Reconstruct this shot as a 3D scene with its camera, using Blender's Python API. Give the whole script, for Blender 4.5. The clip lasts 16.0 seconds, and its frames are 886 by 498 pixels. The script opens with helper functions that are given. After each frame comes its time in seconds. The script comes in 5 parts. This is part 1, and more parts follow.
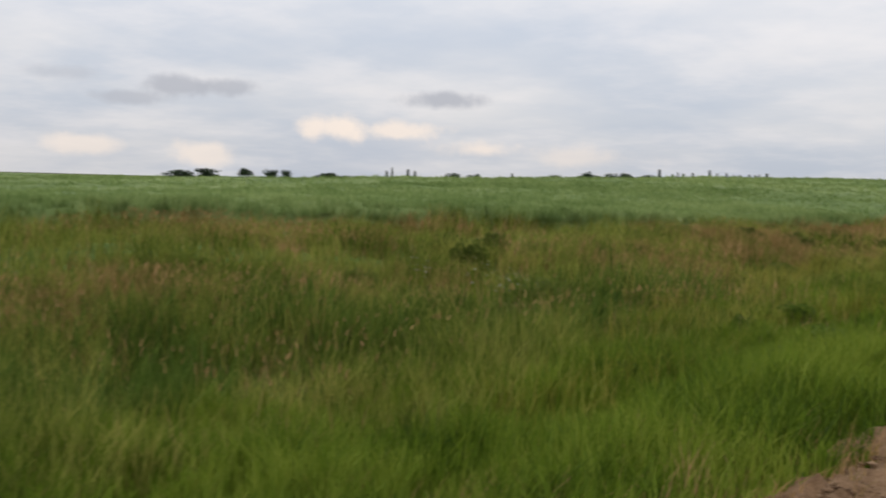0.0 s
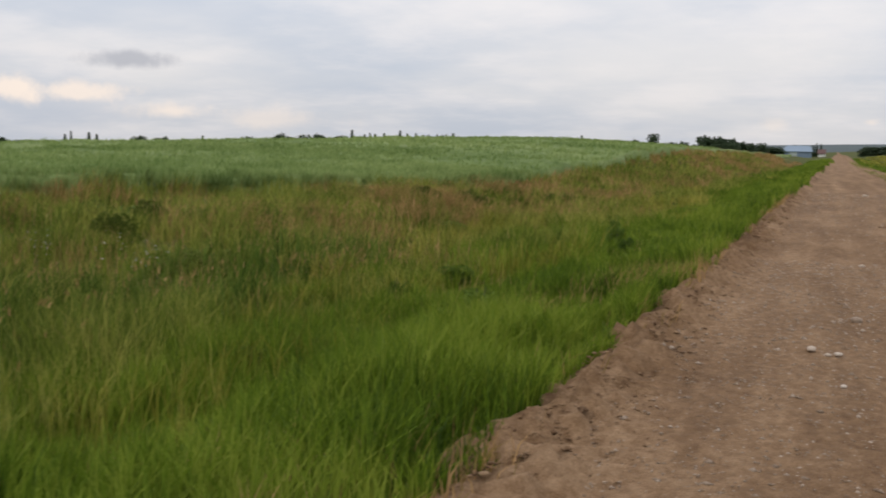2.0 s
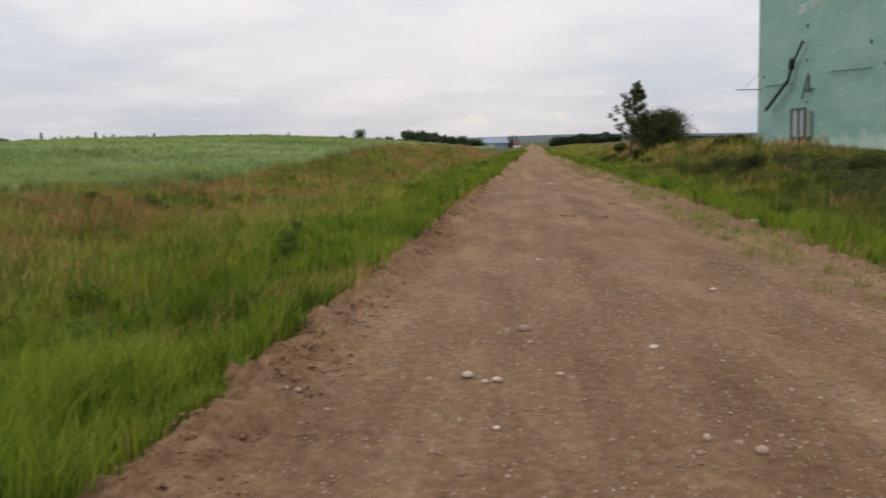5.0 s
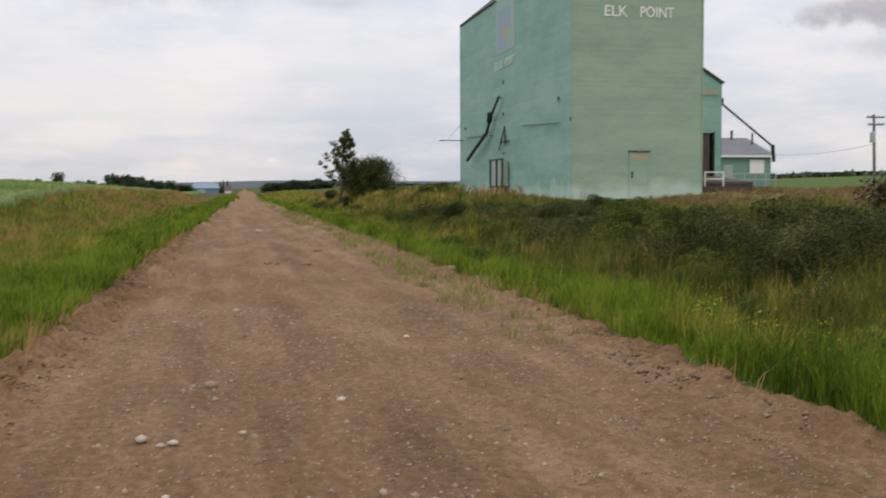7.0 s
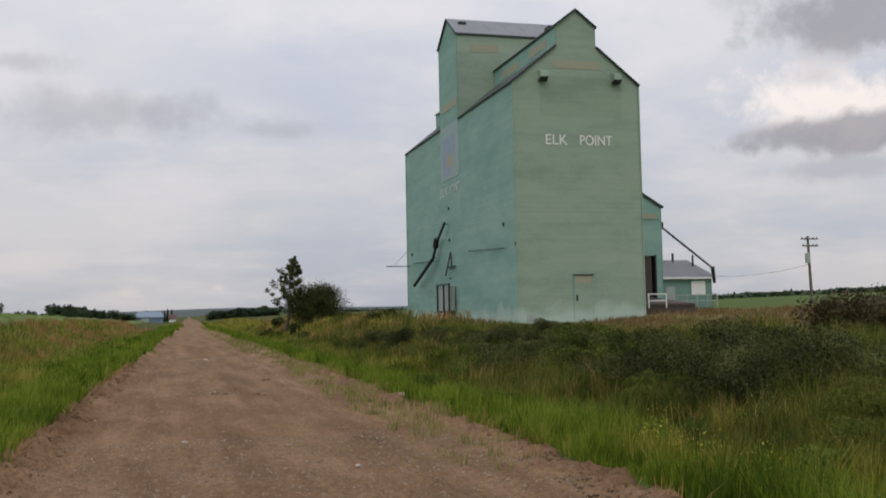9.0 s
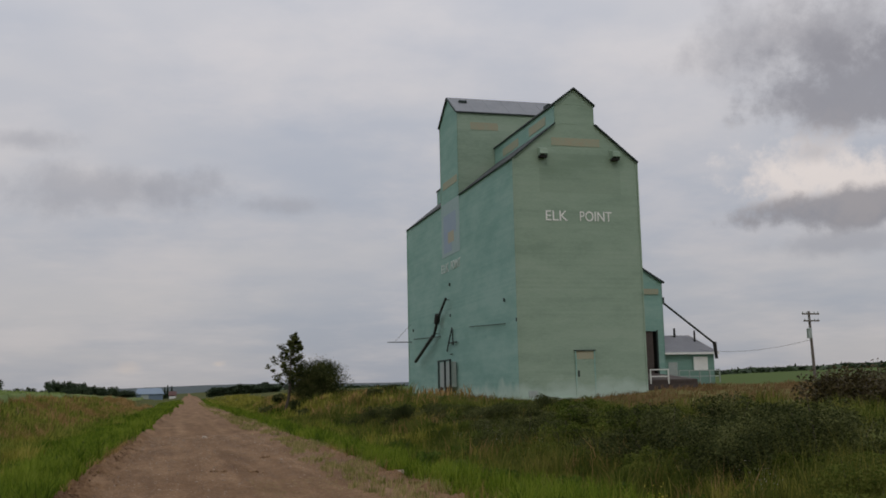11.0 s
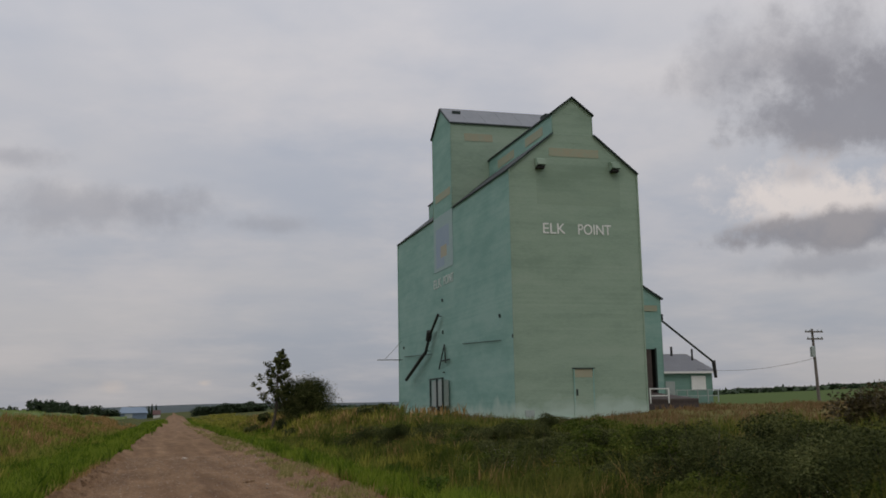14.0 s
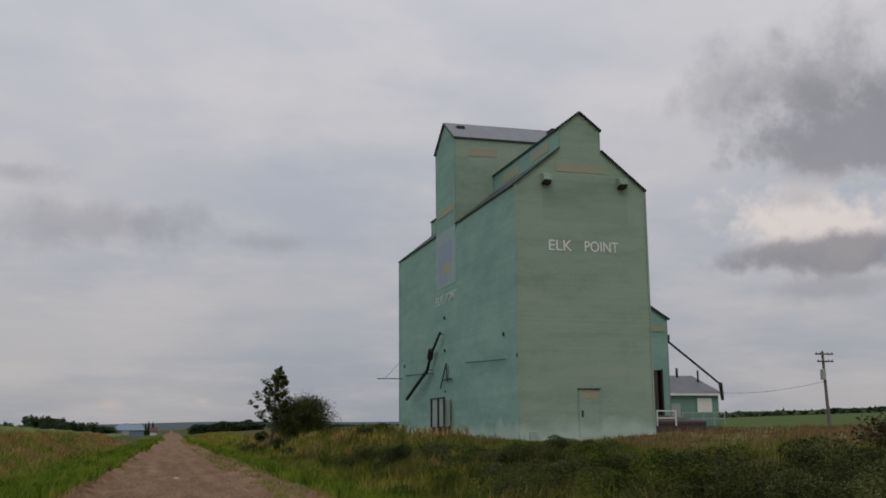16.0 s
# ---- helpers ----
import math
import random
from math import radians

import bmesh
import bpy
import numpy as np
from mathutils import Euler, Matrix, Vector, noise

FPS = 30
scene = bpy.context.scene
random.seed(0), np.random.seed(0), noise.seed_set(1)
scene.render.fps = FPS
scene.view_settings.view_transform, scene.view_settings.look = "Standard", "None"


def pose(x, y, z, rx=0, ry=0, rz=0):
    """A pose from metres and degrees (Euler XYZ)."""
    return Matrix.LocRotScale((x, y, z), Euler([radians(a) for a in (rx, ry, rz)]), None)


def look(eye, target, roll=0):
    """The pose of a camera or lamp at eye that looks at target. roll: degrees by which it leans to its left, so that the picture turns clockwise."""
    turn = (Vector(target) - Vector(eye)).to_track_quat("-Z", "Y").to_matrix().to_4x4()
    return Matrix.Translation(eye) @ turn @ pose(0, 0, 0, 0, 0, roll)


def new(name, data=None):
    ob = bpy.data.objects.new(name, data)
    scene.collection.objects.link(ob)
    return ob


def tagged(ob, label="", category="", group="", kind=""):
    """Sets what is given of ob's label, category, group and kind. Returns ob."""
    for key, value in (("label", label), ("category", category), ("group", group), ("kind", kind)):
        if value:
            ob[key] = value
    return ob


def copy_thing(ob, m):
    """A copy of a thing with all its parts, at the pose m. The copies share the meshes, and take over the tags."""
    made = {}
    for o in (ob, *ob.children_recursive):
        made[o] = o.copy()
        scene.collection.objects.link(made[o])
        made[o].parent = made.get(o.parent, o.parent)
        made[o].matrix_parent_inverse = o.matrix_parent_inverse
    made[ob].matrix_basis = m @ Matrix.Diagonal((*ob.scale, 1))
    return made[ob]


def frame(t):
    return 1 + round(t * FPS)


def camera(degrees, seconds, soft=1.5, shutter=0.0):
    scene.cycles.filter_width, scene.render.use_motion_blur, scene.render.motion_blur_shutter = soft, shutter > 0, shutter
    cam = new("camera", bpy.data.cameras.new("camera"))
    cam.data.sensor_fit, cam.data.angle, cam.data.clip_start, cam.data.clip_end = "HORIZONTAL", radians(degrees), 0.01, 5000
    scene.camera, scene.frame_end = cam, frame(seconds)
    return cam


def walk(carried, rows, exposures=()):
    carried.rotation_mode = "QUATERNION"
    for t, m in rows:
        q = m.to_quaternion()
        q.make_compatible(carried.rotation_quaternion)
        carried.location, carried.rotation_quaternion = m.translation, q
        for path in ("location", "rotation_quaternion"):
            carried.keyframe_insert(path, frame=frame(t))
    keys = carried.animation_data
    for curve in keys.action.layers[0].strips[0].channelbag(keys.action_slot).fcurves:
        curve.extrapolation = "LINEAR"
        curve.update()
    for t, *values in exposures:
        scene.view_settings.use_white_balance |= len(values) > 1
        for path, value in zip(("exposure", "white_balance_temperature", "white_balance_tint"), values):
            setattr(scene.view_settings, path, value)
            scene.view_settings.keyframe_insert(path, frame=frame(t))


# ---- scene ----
cam = camera(47.2, 16.0, 1.7, 0.55)
PATH = [
    (0.0, pose(-0.395, -3.518, 1.604, 86.26, -1.66, 36.90)),
    (0.5, pose(-0.459, -3.066, 1.600, 85.71, -1.19, 32.40)),
    (1.0, pose(-0.443, -2.639, 1.593, 85.16, -0.61, 28.37)),
    (1.5, pose(-0.439, -2.303, 1.585, 84.78, -0.83, 23.86)),
    (2.0, pose(-0.433, -1.996, 1.592, 84.47, -0.85, 19.89)),
    (2.5, pose(-0.337, -1.701, 1.598, 84.28, -0.51, 17.65)),
    (3.0, pose(-0.274, -1.313, 1.593, 83.93, 0.01, 15.85)),
    (5.5, pose(0.000, 0.000, 1.565, 84.46, 0.56, -0.82)),
    (6.0, pose(0.080, 0.026, 1.580, 84.83, 0.24, -5.60)),
    (6.5, pose(0.141, 0.037, 1.589, 85.62, 0.21, -9.38)),
    (7.0, pose(0.153, 0.032, 1.594, 86.77, 0.24, -12.36)),
    (7.5, pose(0.142, 0.001, 1.602, 88.19, 0.50, -14.38)),
    (8.0, pose(0.129, -0.050, 1.611, 89.97, 0.79, -15.31)),
    (8.5, pose(0.116, -0.113, 1.622, 91.85, 1.04, -15.33)),
    (9.0, pose(0.074, -0.195, 1.627, 93.78, 1.12, -15.33)),
    (9.5, pose(0.029, -0.259, 1.631, 95.55, 1.08, -15.37)),
    (12.0, pose(0.135, -0.429, 1.628, 98.35, 1.19, -15.21)),
    (12.5, pose(0.168, 0.067, 1.619, 98.48, 0.99, -15.42)),
    (13.0, pose(0.209, 0.654, 1.611, 98.68, 1.07, -15.62)),
    (13.5, pose(0.265, 1.350, 1.601, 98.93, 1.20, -15.81)),
    (14.0, pose(0.334, 2.070, 1.591, 99.13, 1.06, -15.96)),
    (14.5, pose(0.413, 2.724, 1.584, 99.35, 1.00, -16.06)),
    (15.0, pose(0.482, 3.145, 1.580, 99.66, 1.06, -16.13)),
    (15.5, pose(0.528, 3.399, 1.586, 99.97, 1.06, -16.10)),
    (16.0, pose(0.557, 3.577, 1.595, 100.25, 0.47, -16.05)),
]
walk(cam, PATH, [(0.0, -0.18, 7250, 15), (3.0, -0.13, 7400, 16), (5.5, -0.10, 7500, 17), (7.0, -0.08, 7450, 17), (8.0, -0.18, 7400, 17), (9.0, -0.45, 7300, 17), (12.0, -0.93, 7300, 17), (16.0, -0.93, 7300, 17)])

# ---- world and light ----
SUN_AZ, SUN_EL = 205.0, 48.0     # degrees clockwise from +y, and above the horizon
world = bpy.data.worlds.new("sky")
scene.world = world
world.use_nodes = True


def build_sky(wt):
    """Pale broken overcast over a Nishita sky; cloud shapes follow the direction."""
    n, l = wt.nodes, wt.links
    n.clear()
    out = n.new("ShaderNodeOutputWorld")
    bg = n.new("ShaderNodeBackground")
    sky = n.new("ShaderNodeTexSky")
    sky.sky_type, sky.sun_disc = "NISHITA", False
    sky.sun_elevation, sky.sun_rotation = radians(SUN_EL), radians(SUN_AZ)
    sky.air_density, sky.dust_density = 1.0, 2.0
    bg.inputs["Strength"].default_value = 0.10
    coord = n.new("ShaderNodeTexCoord")
    sep = n.new("ShaderNodeSeparateXYZ")
    l.new(coord.outputs["Generated"], sep.inputs[0])

    def math_node(op, a, b=None, c=None):
        m = n.new("ShaderNodeMath")
        m.operation = op
        for i, v in enumerate((a, b, c)):
            if v is None:
                continue
            if isinstance(v, (int, float)):
                m.inputs[i].default_value = v
            else:
                l.new(v, m.inputs[i])
        return m.outputs[0]

    def mix(fac, a, b):
        m = n.new("ShaderNodeMix")
        m.data_type = "RGBA"
        for key, v in ((0, fac), (6, a), (7, b)):
            if isinstance(v, (int, float)):
                m.inputs[key].default_value = v
            elif isinstance(v, tuple):
                m.inputs[key].default_value = (*v, 1)
            else:
                l.new(v, m.inputs[key])
        return m.outputs[2]

    # directions flattened on a cloud layer
    hgt = math_node("MAXIMUM", sep.outputs[2], 0.0)
    den = math_node("ADD", hgt, 0.16)
    px = math_node("DIVIDE", sep.outputs[0], den)
    py = math_node("DIVIDE", sep.outputs[1], den)
    comb = n.new("ShaderNodeCombineXYZ")
    l.new(px, comb.inputs[0]), l.new(py, comb.inputs[1])

    def layer(scale, detail, rough, lo, hi, shift):
        t = n.new("ShaderNodeTexNoise")
        t.inputs["Scale"].default_value = scale
        t.inputs["Detail"].default_value = detail
        t.inputs["Roughness"].default_value = rough
        mp = n.new("ShaderNodeMapping")
        mp.inputs["Location"].default_value = shift
        l.new(comb.outputs[0], mp.inputs[0])
        l.new(mp.outputs[0], t.inputs["Vector"])
        r = n.new("ShaderNodeMapRange")
        r.interpolation_type = "SMOOTHSTEP"
        r.inputs[1].default_value, r.inputs[2].default_value = lo, hi
        l.new(t.outputs[0], r.inputs[0])
        return r.outputs[0]

    veil = layer(0.55, 5, 0.55, 0.36, 0.66, (3.1, 1.7, 0))
    fine = layer(1.6, 7, 0.6, 0.40, 0.72, (0.4, 5.2, 0))
    col = mix(0.88, sky.outputs[0], mix(veil, CLOUD_DIM, CLOUD_BRIGHT))
    col = mix(math_node("MULTIPLY", fine, 0.42), col, CLOUD_WHITE)

    # the single clouds: azimuth, elevation, their half widths, strength, tone
    az = math_node("ARCTAN2", sep.outputs[0], sep.outputs[1])
    el = math_node("ARCSINE", sep.outputs[2])
    wob = n.new("ShaderNodeTexNoise")
    wob.inputs["Scale"].default_value, wob.inputs["Detail"].default_value, wob.inputs["Roughness"].default_value = 17.0, 8.0, 0.62
    l.new(coord.outputs["Generated"], wob.inputs["Vector"])
    wobble = math_node("MULTIPLY", math_node("SUBTRACT", wob.outputs[0], 0.5), 3.6)
    for a0, e0, ra, re, soft, power, tone in CLOUDS:
        da = math_node("DIVIDE", math_node("SUBTRACT", az, radians(a0)), radians(ra))
        de = math_node("DIVIDE", math_node("SUBTRACT", el, radians(e0)), radians(re))
        d = math_node("SQRT", math_node("ADD", math_node("MULTIPLY", da, da), math_node("MULTIPLY", de, de)))
        d = math_node("ADD", d, wobble)
        r = n.new("ShaderNodeMapRange")
        r.interpolation_type = "SMOOTHSTEP"
        r.inputs[1].default_value, r.inputs[2].default_value = 1.0 + soft, 1.0 - soft
        l.new(d, r.inputs[0])
        col = mix(math_node("MULTIPLY", r.outputs[0], power), col, tone)
    # an overcast sky is brighter overhead than at the horizon
    lift = math_node("MULTIPLY_ADD", hgt, 1.15, 0.87)
    lifted = n.new("ShaderNodeVectorMath")
    lifted.operation = "SCALE"
    l.new(col, lifted.inputs[0])
    l.new(lift, lifted.inputs["Scale"])
    l.new(lifted.outputs[0], bg.inputs["Color"])
    l.new(bg.outputs[0], out.inputs[0])


CLOUD_DIM, CLOUD_BRIGHT, CLOUD_WHITE = (6.4, 7.7, 9.5), (8.7, 9.5, 10.5), (10.0, 10.4, 11.0)
GREY, CREAM, DARK = (5.0, 5.7, 6.8), (10.9, 10.4, 9.9), (3.5, 3.9, 4.7)
BLUE, WHITE = (6.0, 7.1, 8.7), (11.6, 11.7, 11.9)
CLOUDS = [
    (-51.5, 4.8, 1.7, 0.45, 0.6, 0.80, GREY),
    (-48.8, 4.9, 1.3, 0.4, 0.6, 0.75, GREY),
    (-54.0, 4.1, 1.7, 0.3, 0.6, 0.60, GREY),
    (-36.8, 4.6, 2.0, 0.4, 0.6, 0.85, GREY),
    (-40.7, 1.7, 4.8, 1.5, 0.6, 0.45, BLUE),
    (-42.9, 2.9, 1.9, 0.7, 0.5, 0.90, CREAM),
    (-39.7, 2.8, 3.0, 0.5, 0.5, 0.85, CREAM),
    (-35.1, 1.9, 2.7, 0.5, 0.6, 0.80, CREAM),
    (-29.6, 1.6, 3.0, 0.5, 0.7, 0.50, CREAM),
    (-50.4, 1.2, 1.4, 0.6, 0.6, 0.70, CREAM),
    (-56.5, 1.5, 1.4, 0.4, 0.6, 0.65, CREAM),
    (-57.5, 5.2, 1.3, 0.3, 0.8, 0.40, GREY),
]
CLOUDS += [
    (-3.5, 11.2, 4.4, 1.0, 0.8, 0.60, GREY),
    (-0.2, 11.5, 1.8, 0.7, 0.8, 0.45, GREY),
    (6.6, 10.5, 1.4, 0.4, 0.8, 0.50, GREY),
    (-7.6, 13.6, 2.0, 0.5, 0.8, 0.60, GREY),
    (36.3, 11.3, 4.6, 2.0, 0.45, 0.85, WHITE),
    (37.2, 9.2, 5.0, 0.9, 0.5, 0.78, DARK),
    (35.5, 18.6, 4.0, 1.8, 0.9, 0.5, DARK),
    (38.8, 15.3, 4.6, 2.8, 0.55, 0.8, DARK),
    (37.8, 7.4, 4.0, 0.5, 0.8, 0.55, GREY),
    (36.0, 12.2, 1.4, 0.6, 0.9, 0.5, GREY),
    (33.2, 17.5, 3.0, 1.6, 0.9, 0.35, GREY),
    (38.5, 18.6, 3.5, 2.6, 0.7, 0.45, DARK),
    (-1.9, 1.7, 0.6, 0.3, 0.8, 0.35, CREAM),
    (2.8, 1.8, 0.4, 0.2, 0.6, 0.50, CREAM),
]
build_sky(world.node_tree)
sun = new("sun", bpy.data.lights.new("sun", "SUN"))
sun.data.energy, sun.data.angle, sun.data.color = 0.5, radians(16), (1.0, 0.94, 0.85)
sun.matrix_world = look((0, 0, 60), (-60 * math.sin(radians(SUN_AZ)) / math.tan(radians(SUN_EL)), -60 * math.cos(radians(SUN_AZ)) / math.tan(radians(SUN_EL)), 0))

# ---- materials ----
def material(name, colours, rough=0.85, scale=1.0, bump=0.0, bump_scale=None, metal=0.0, island=0.0, patch=0.0, spec=0.3, stretch=(1, 1, 1), obrand=False):
    """Two or three base colours mixed by noise at two scales (and by island), with fine relief."""
    m = bpy.data.materials.new(name)
    m.use_nodes = True
    n, l = m.node_tree.nodes, m.node_tree.links
    b = n["Principled BSDF"]
    b.inputs["Roughness"].default_value, b.inputs["Metallic"].default_value = rough, metal
    b.inputs["Specular IOR Level"].default_value = spec
    geo = n.new("ShaderNodeNewGeometry")
    mp = n.new("ShaderNodeMapping")
    mp.inputs["Scale"].default_value = stretch
    l.new(geo.outputs["Position"], mp.inputs[0])

    def noise_at(s, detail):
        t = n.new("ShaderNodeTexNoise")
        t.inputs["Scale"].default_value, t.inputs["Detail"].default_value, t.inputs["Roughness"].default_value = s, detail, 0.6
        l.new(mp.outputs[0], t.inputs["Vector"])
        return t.outputs[0]

    def add(a, b_, ka, kb, off=0.0):
        x = n.new("ShaderNodeMath")
        x.operation = "MULTIPLY_ADD"
        l.new(a, x.inputs[0])
        x.inputs[1].default_value = ka
        x.inputs[2].default_value = off
        if b_ is None:
            return x.outputs[0]
        y = n.new("ShaderNodeMath")
        y.operation = "MULTIPLY_ADD"
        l.new(b_, y.inputs[0])
        y.inputs[1].default_value = kb
        l.new(x.outputs[0], y.inputs[2])
        return y.outputs[0]

    fac = add(noise_at(scale, 6), noise_at(scale * 7.3, 4), 1.1, 0.9, -0.5)
    if island:
        fac = add(fac, geo.outputs["Random Per Island"], 1 - 0.45 * island, 0.75 * island, -0.15 * island)
    if obrand:
        info = n.new("ShaderNodeObjectInfo")
        fac = add(fac, info.outputs["Random"], 0.6, 0.6, -0.1)
    if patch:
        fac = add(fac, noise_at(patch, 3), 1.0, 1.6, -0.8)
    ramp = n.new("ShaderNodeValToRGB")
    el = ramp.color_ramp.elements
    while len(el) < len(colours):
        el.new(0.5)
    for i, c in enumerate(colours):
        el[i].position = 0.15 + 0.7 * i / max(1, len(colours) - 1)
        el[i].color = (*c, 1)
    l.new(fac, ramp.inputs[0])
    l.new(ramp.outputs[0], b.inputs["Base Color"])
    if bump:
        bm_ = n.new("ShaderNodeBump")
        bm_.inputs["Strength"].default_value = min(1.0, bump)
        bm_.inputs["Distance"].default_value = 0.02 * max(1.0, bump)
        l.new(noise_at(bump_scale or scale * 9, 8), bm_.inputs["Height"])
        l.new(bm_.outputs[0], b.inputs["Normal"])
    return m


def leafy(m, amount=0.42):
    """Lets light through thin leaves."""
    n, l = m.node_tree.nodes, m.node_tree.links
    b = n["Principled BSDF"]
    src = b.inputs["Base Color"].links[0].from_socket
    tr = n.new("ShaderNodeBsdfTranslucent")
    mx = n.new("ShaderNodeMixShader")
    mx.inputs[0].default_value = amount
    l.new(src, tr.inputs[0])
    l.new(b.outputs[0], mx.inputs[1])
    l.new(tr.outputs[0], mx.inputs[2])
    l.new(mx.outputs[0], n["Material Output"].inputs[0])
    return m


def road_surface():
    """Packed earth: lanes along the track, damp and dusty patches, and fine grit."""
    m = bpy.data.materials.new("packed_earth")
    m.use_nodes = True
    n, l = m.node_tree.nodes, m.node_tree.links
    b = n["Principled BSDF"]
    b.inputs["Roughness"].default_value, b.inputs["Specular IOR Level"].default_value = 0.95, 0.2
    geo = n.new("ShaderNodeNewGeometry")

    def noise_at(scale, detail, stretch):
        mp = n.new("ShaderNodeMapping")
        mp.inputs["Scale"].default_value = stretch
        mp.inputs["Rotation"].default_value = (0, 0, math.atan(ROAD_SLOPE))
        l.new(geo.outputs["Position"], mp.inputs[0])
        t = n.new("ShaderNodeTexNoise")
        t.inputs["Scale"].default_value, t.inputs["Detail"].default_value, t.inputs["Roughness"].default_value = scale, detail, 0.62
        l.new(mp.outputs[0], t.inputs["Vector"])
        return t.outputs[0]

    def blend(a, k, prev=None):
        x = n.new("ShaderNodeMath")
        x.operation = "MULTIPLY_ADD"
        l.new(a, x.inputs[0])
        x.inputs[1].default_value = k
        if prev is None:
            x.inputs[2].default_value = 0.5 - 0.5 * 2.9
        else:
            l.new(prev, x.inputs[2])
        return x.outputs[0]
    fac = blend(noise_at(1.7, 4, (1, 0.035, 1)), 0.6)
    fac = blend(noise_at(0.9, 5, (1, 0.3, 1)), 0.9, fac)
    fac = blend(noise_at(14, 5, (1, 0.7, 1)), 0.8, fac)
    fac = blend(noise_at(75, 3, (1, 1, 1)), 0.6, fac)
    ramp = n.new("ShaderNodeValToRGB")
    el = ramp.color_ramp.elements
    el.new(0.5)
    for k, (p, c) in enumerate(((0.16, (0.086, 0.044, 0.020)), (0.5, (0.20, 0.114, 0.058)), (0.85, (0.35, 0.222, 0.128)))):
        el[k].position, el[k].color = p, (*c, 1)
    l.new(fac, ramp.inputs[0])
    l.new(ramp.outputs[0], b.inputs["Base Color"])
    bump = n.new("ShaderNodeBump")
    bump.inputs["Strength"].default_value, bump.inputs["Distance"].default_value = 1.0, 0.03
    l.new(noise_at(38, 8, (1, 1, 1)), bump.inputs["Height"])
    l.new(bump.outputs[0], b.inputs["Normal"])
    return m


ROAD_X, ROAD_SLOPE = 1.0, 0.0215     # the road's axis is x = ROAD_X + ROAD_SLOPE * y
M_ROAD = road_surface()
M_CLOD = material("loose_earth", [(0.105, 0.056, 0.028), (0.18, 0.105, 0.055), (0.28, 0.178, 0.10)], 0.95, 5, 1.0, 30, island=1.0)
M_SOIL = material("dark_soil", [(0.05, 0.03, 0.018), (0.09, 0.055, 0.032), (0.14, 0.088, 0.052)], 0.95, 5, 1.0, 30, island=1.0)
M_STONE = material("pebble_stone", [(0.20, 0.14, 0.095), (0.36, 0.28, 0.21), (0.60, 0.52, 0.44)], 0.8, 14, 0.4, island=1.0, obrand=True)
M_LUSH = leafy(material("lush_grass", [(0.040, 0.078, 0.007), (0.120, 0.190, 0.015), (0.232, 0.285, 0.038)], 0.65, 0.9, island=0.8, patch=0.5, spec=0.12), 0.35)
M_TALL = leafy(material("tall_grass", [(0.058, 0.088, 0.012), (0.175, 0.215, 0.032), (0.35, 0.33, 0.078)], 0.7, 0.8, island=0.8, patch=0.45, spec=0.12), 0.35)
M_DRY = leafy(material("dry_grass", [(0.155, 0.125, 0.033), (0.315, 0.20, 0.074), (0.47, 0.285, 0.13)], 0.75, 0.8, island=0.9, patch=0.4, spec=0.12), 0.35)
M_BANK = leafy(material("bank_grass", [(0.040, 0.058, 0.009), (0.098, 0.120, 0.020), (0.20, 0.19, 0.045)], 0.7, 0.8, island=0.8, patch=0.4, spec=0.12), 0.35)
M_MEADOW = leafy(material("meadow_grass", [(0.105, 0.112, 0.014), (0.235, 0.225, 0.034), (0.39, 0.345, 0.078)], 0.65, 0.8, island=0.8, patch=0.4, spec=0.12), 0.35)
M_YARD = leafy(material("yard_grass", [(0.115, 0.095, 0.035), (0.20, 0.128, 0.06), (0.27, 0.168, 0.085)], 0.75, 0.8, island=1.0, patch=0.2, spec=0.12))
M_STRAW = leafy(material("straw_stubble", [(0.13, 0.15, 0.035), (0.27, 0.245, 0.085), (0.42, 0.35, 0.17)], 0.75, 2, island=0.9, patch=0.8, spec=0.12))
M_CROP = leafy(material("field_crop", [(0.125, 0.195, 0.055), (0.215, 0.295, 0.098), (0.30, 0.37, 0.14)], 0.7, 0.5, island=0.8, patch=0.09, spec=0.12))
# tones spread wide so colour patches imitate lit lobes and shaded gaps
M_SHRUB = leafy(material("shrub_leaf", [(0.020, 0.028, 0.009), (0.056, 0.068, 0.022), (0.155, 0.165, 0.062)], 0.85, 1.3, island=0.6, patch=0.9, spec=0.08), 0.18)
M_SHRUB_LIGHT = leafy(material("light_shrub_leaf", [(0.036, 0.060, 0.010), (0.085, 0.118, 0.020), (0.165, 0.185, 0.042)], 0.85, 1.3, island=0.7, patch=0.7, spec=0.08), 0.28)
M_WEED = leafy(material("weed_leaf", [(0.034, 0.066, 0.009), (0.075, 0.128, 0.017), (0.14, 0.20, 0.036)], 0.8, 1.5, island=0.7, patch=0.7, spec=0.12), 0.25)
M_RED_LEAF = leafy(material("rusty_shrub_leaf", [(0.035, 0.03, 0.012), (0.07, 0.05, 0.02), (0.10, 0.085, 0.03)], 0.6, 3, island=1.0), 0.2)
M_FAR_LEAF = material("far_foliage", [(0.018, 0.035, 0.016), (0.032, 0.056, 0.024), (0.05, 0.08, 0.035)], 0.7, 0.3, island=1.0)
M_BARK = material("bark", [(0.05, 0.04, 0.03), (0.12, 0.10, 0.08)], 0.9, 8, 0.6)
M_YELLOW = material("yellow_petals", [(0.45, 0.36, 0.03), (0.60, 0.50, 0.08)], 0.6, 6, island=1.0)
M_WHITE_FL = material("pale_petals", [(0.36, 0.30, 0.26), (0.55, 0.50, 0.44)], 0.6, 6, island=1.0)
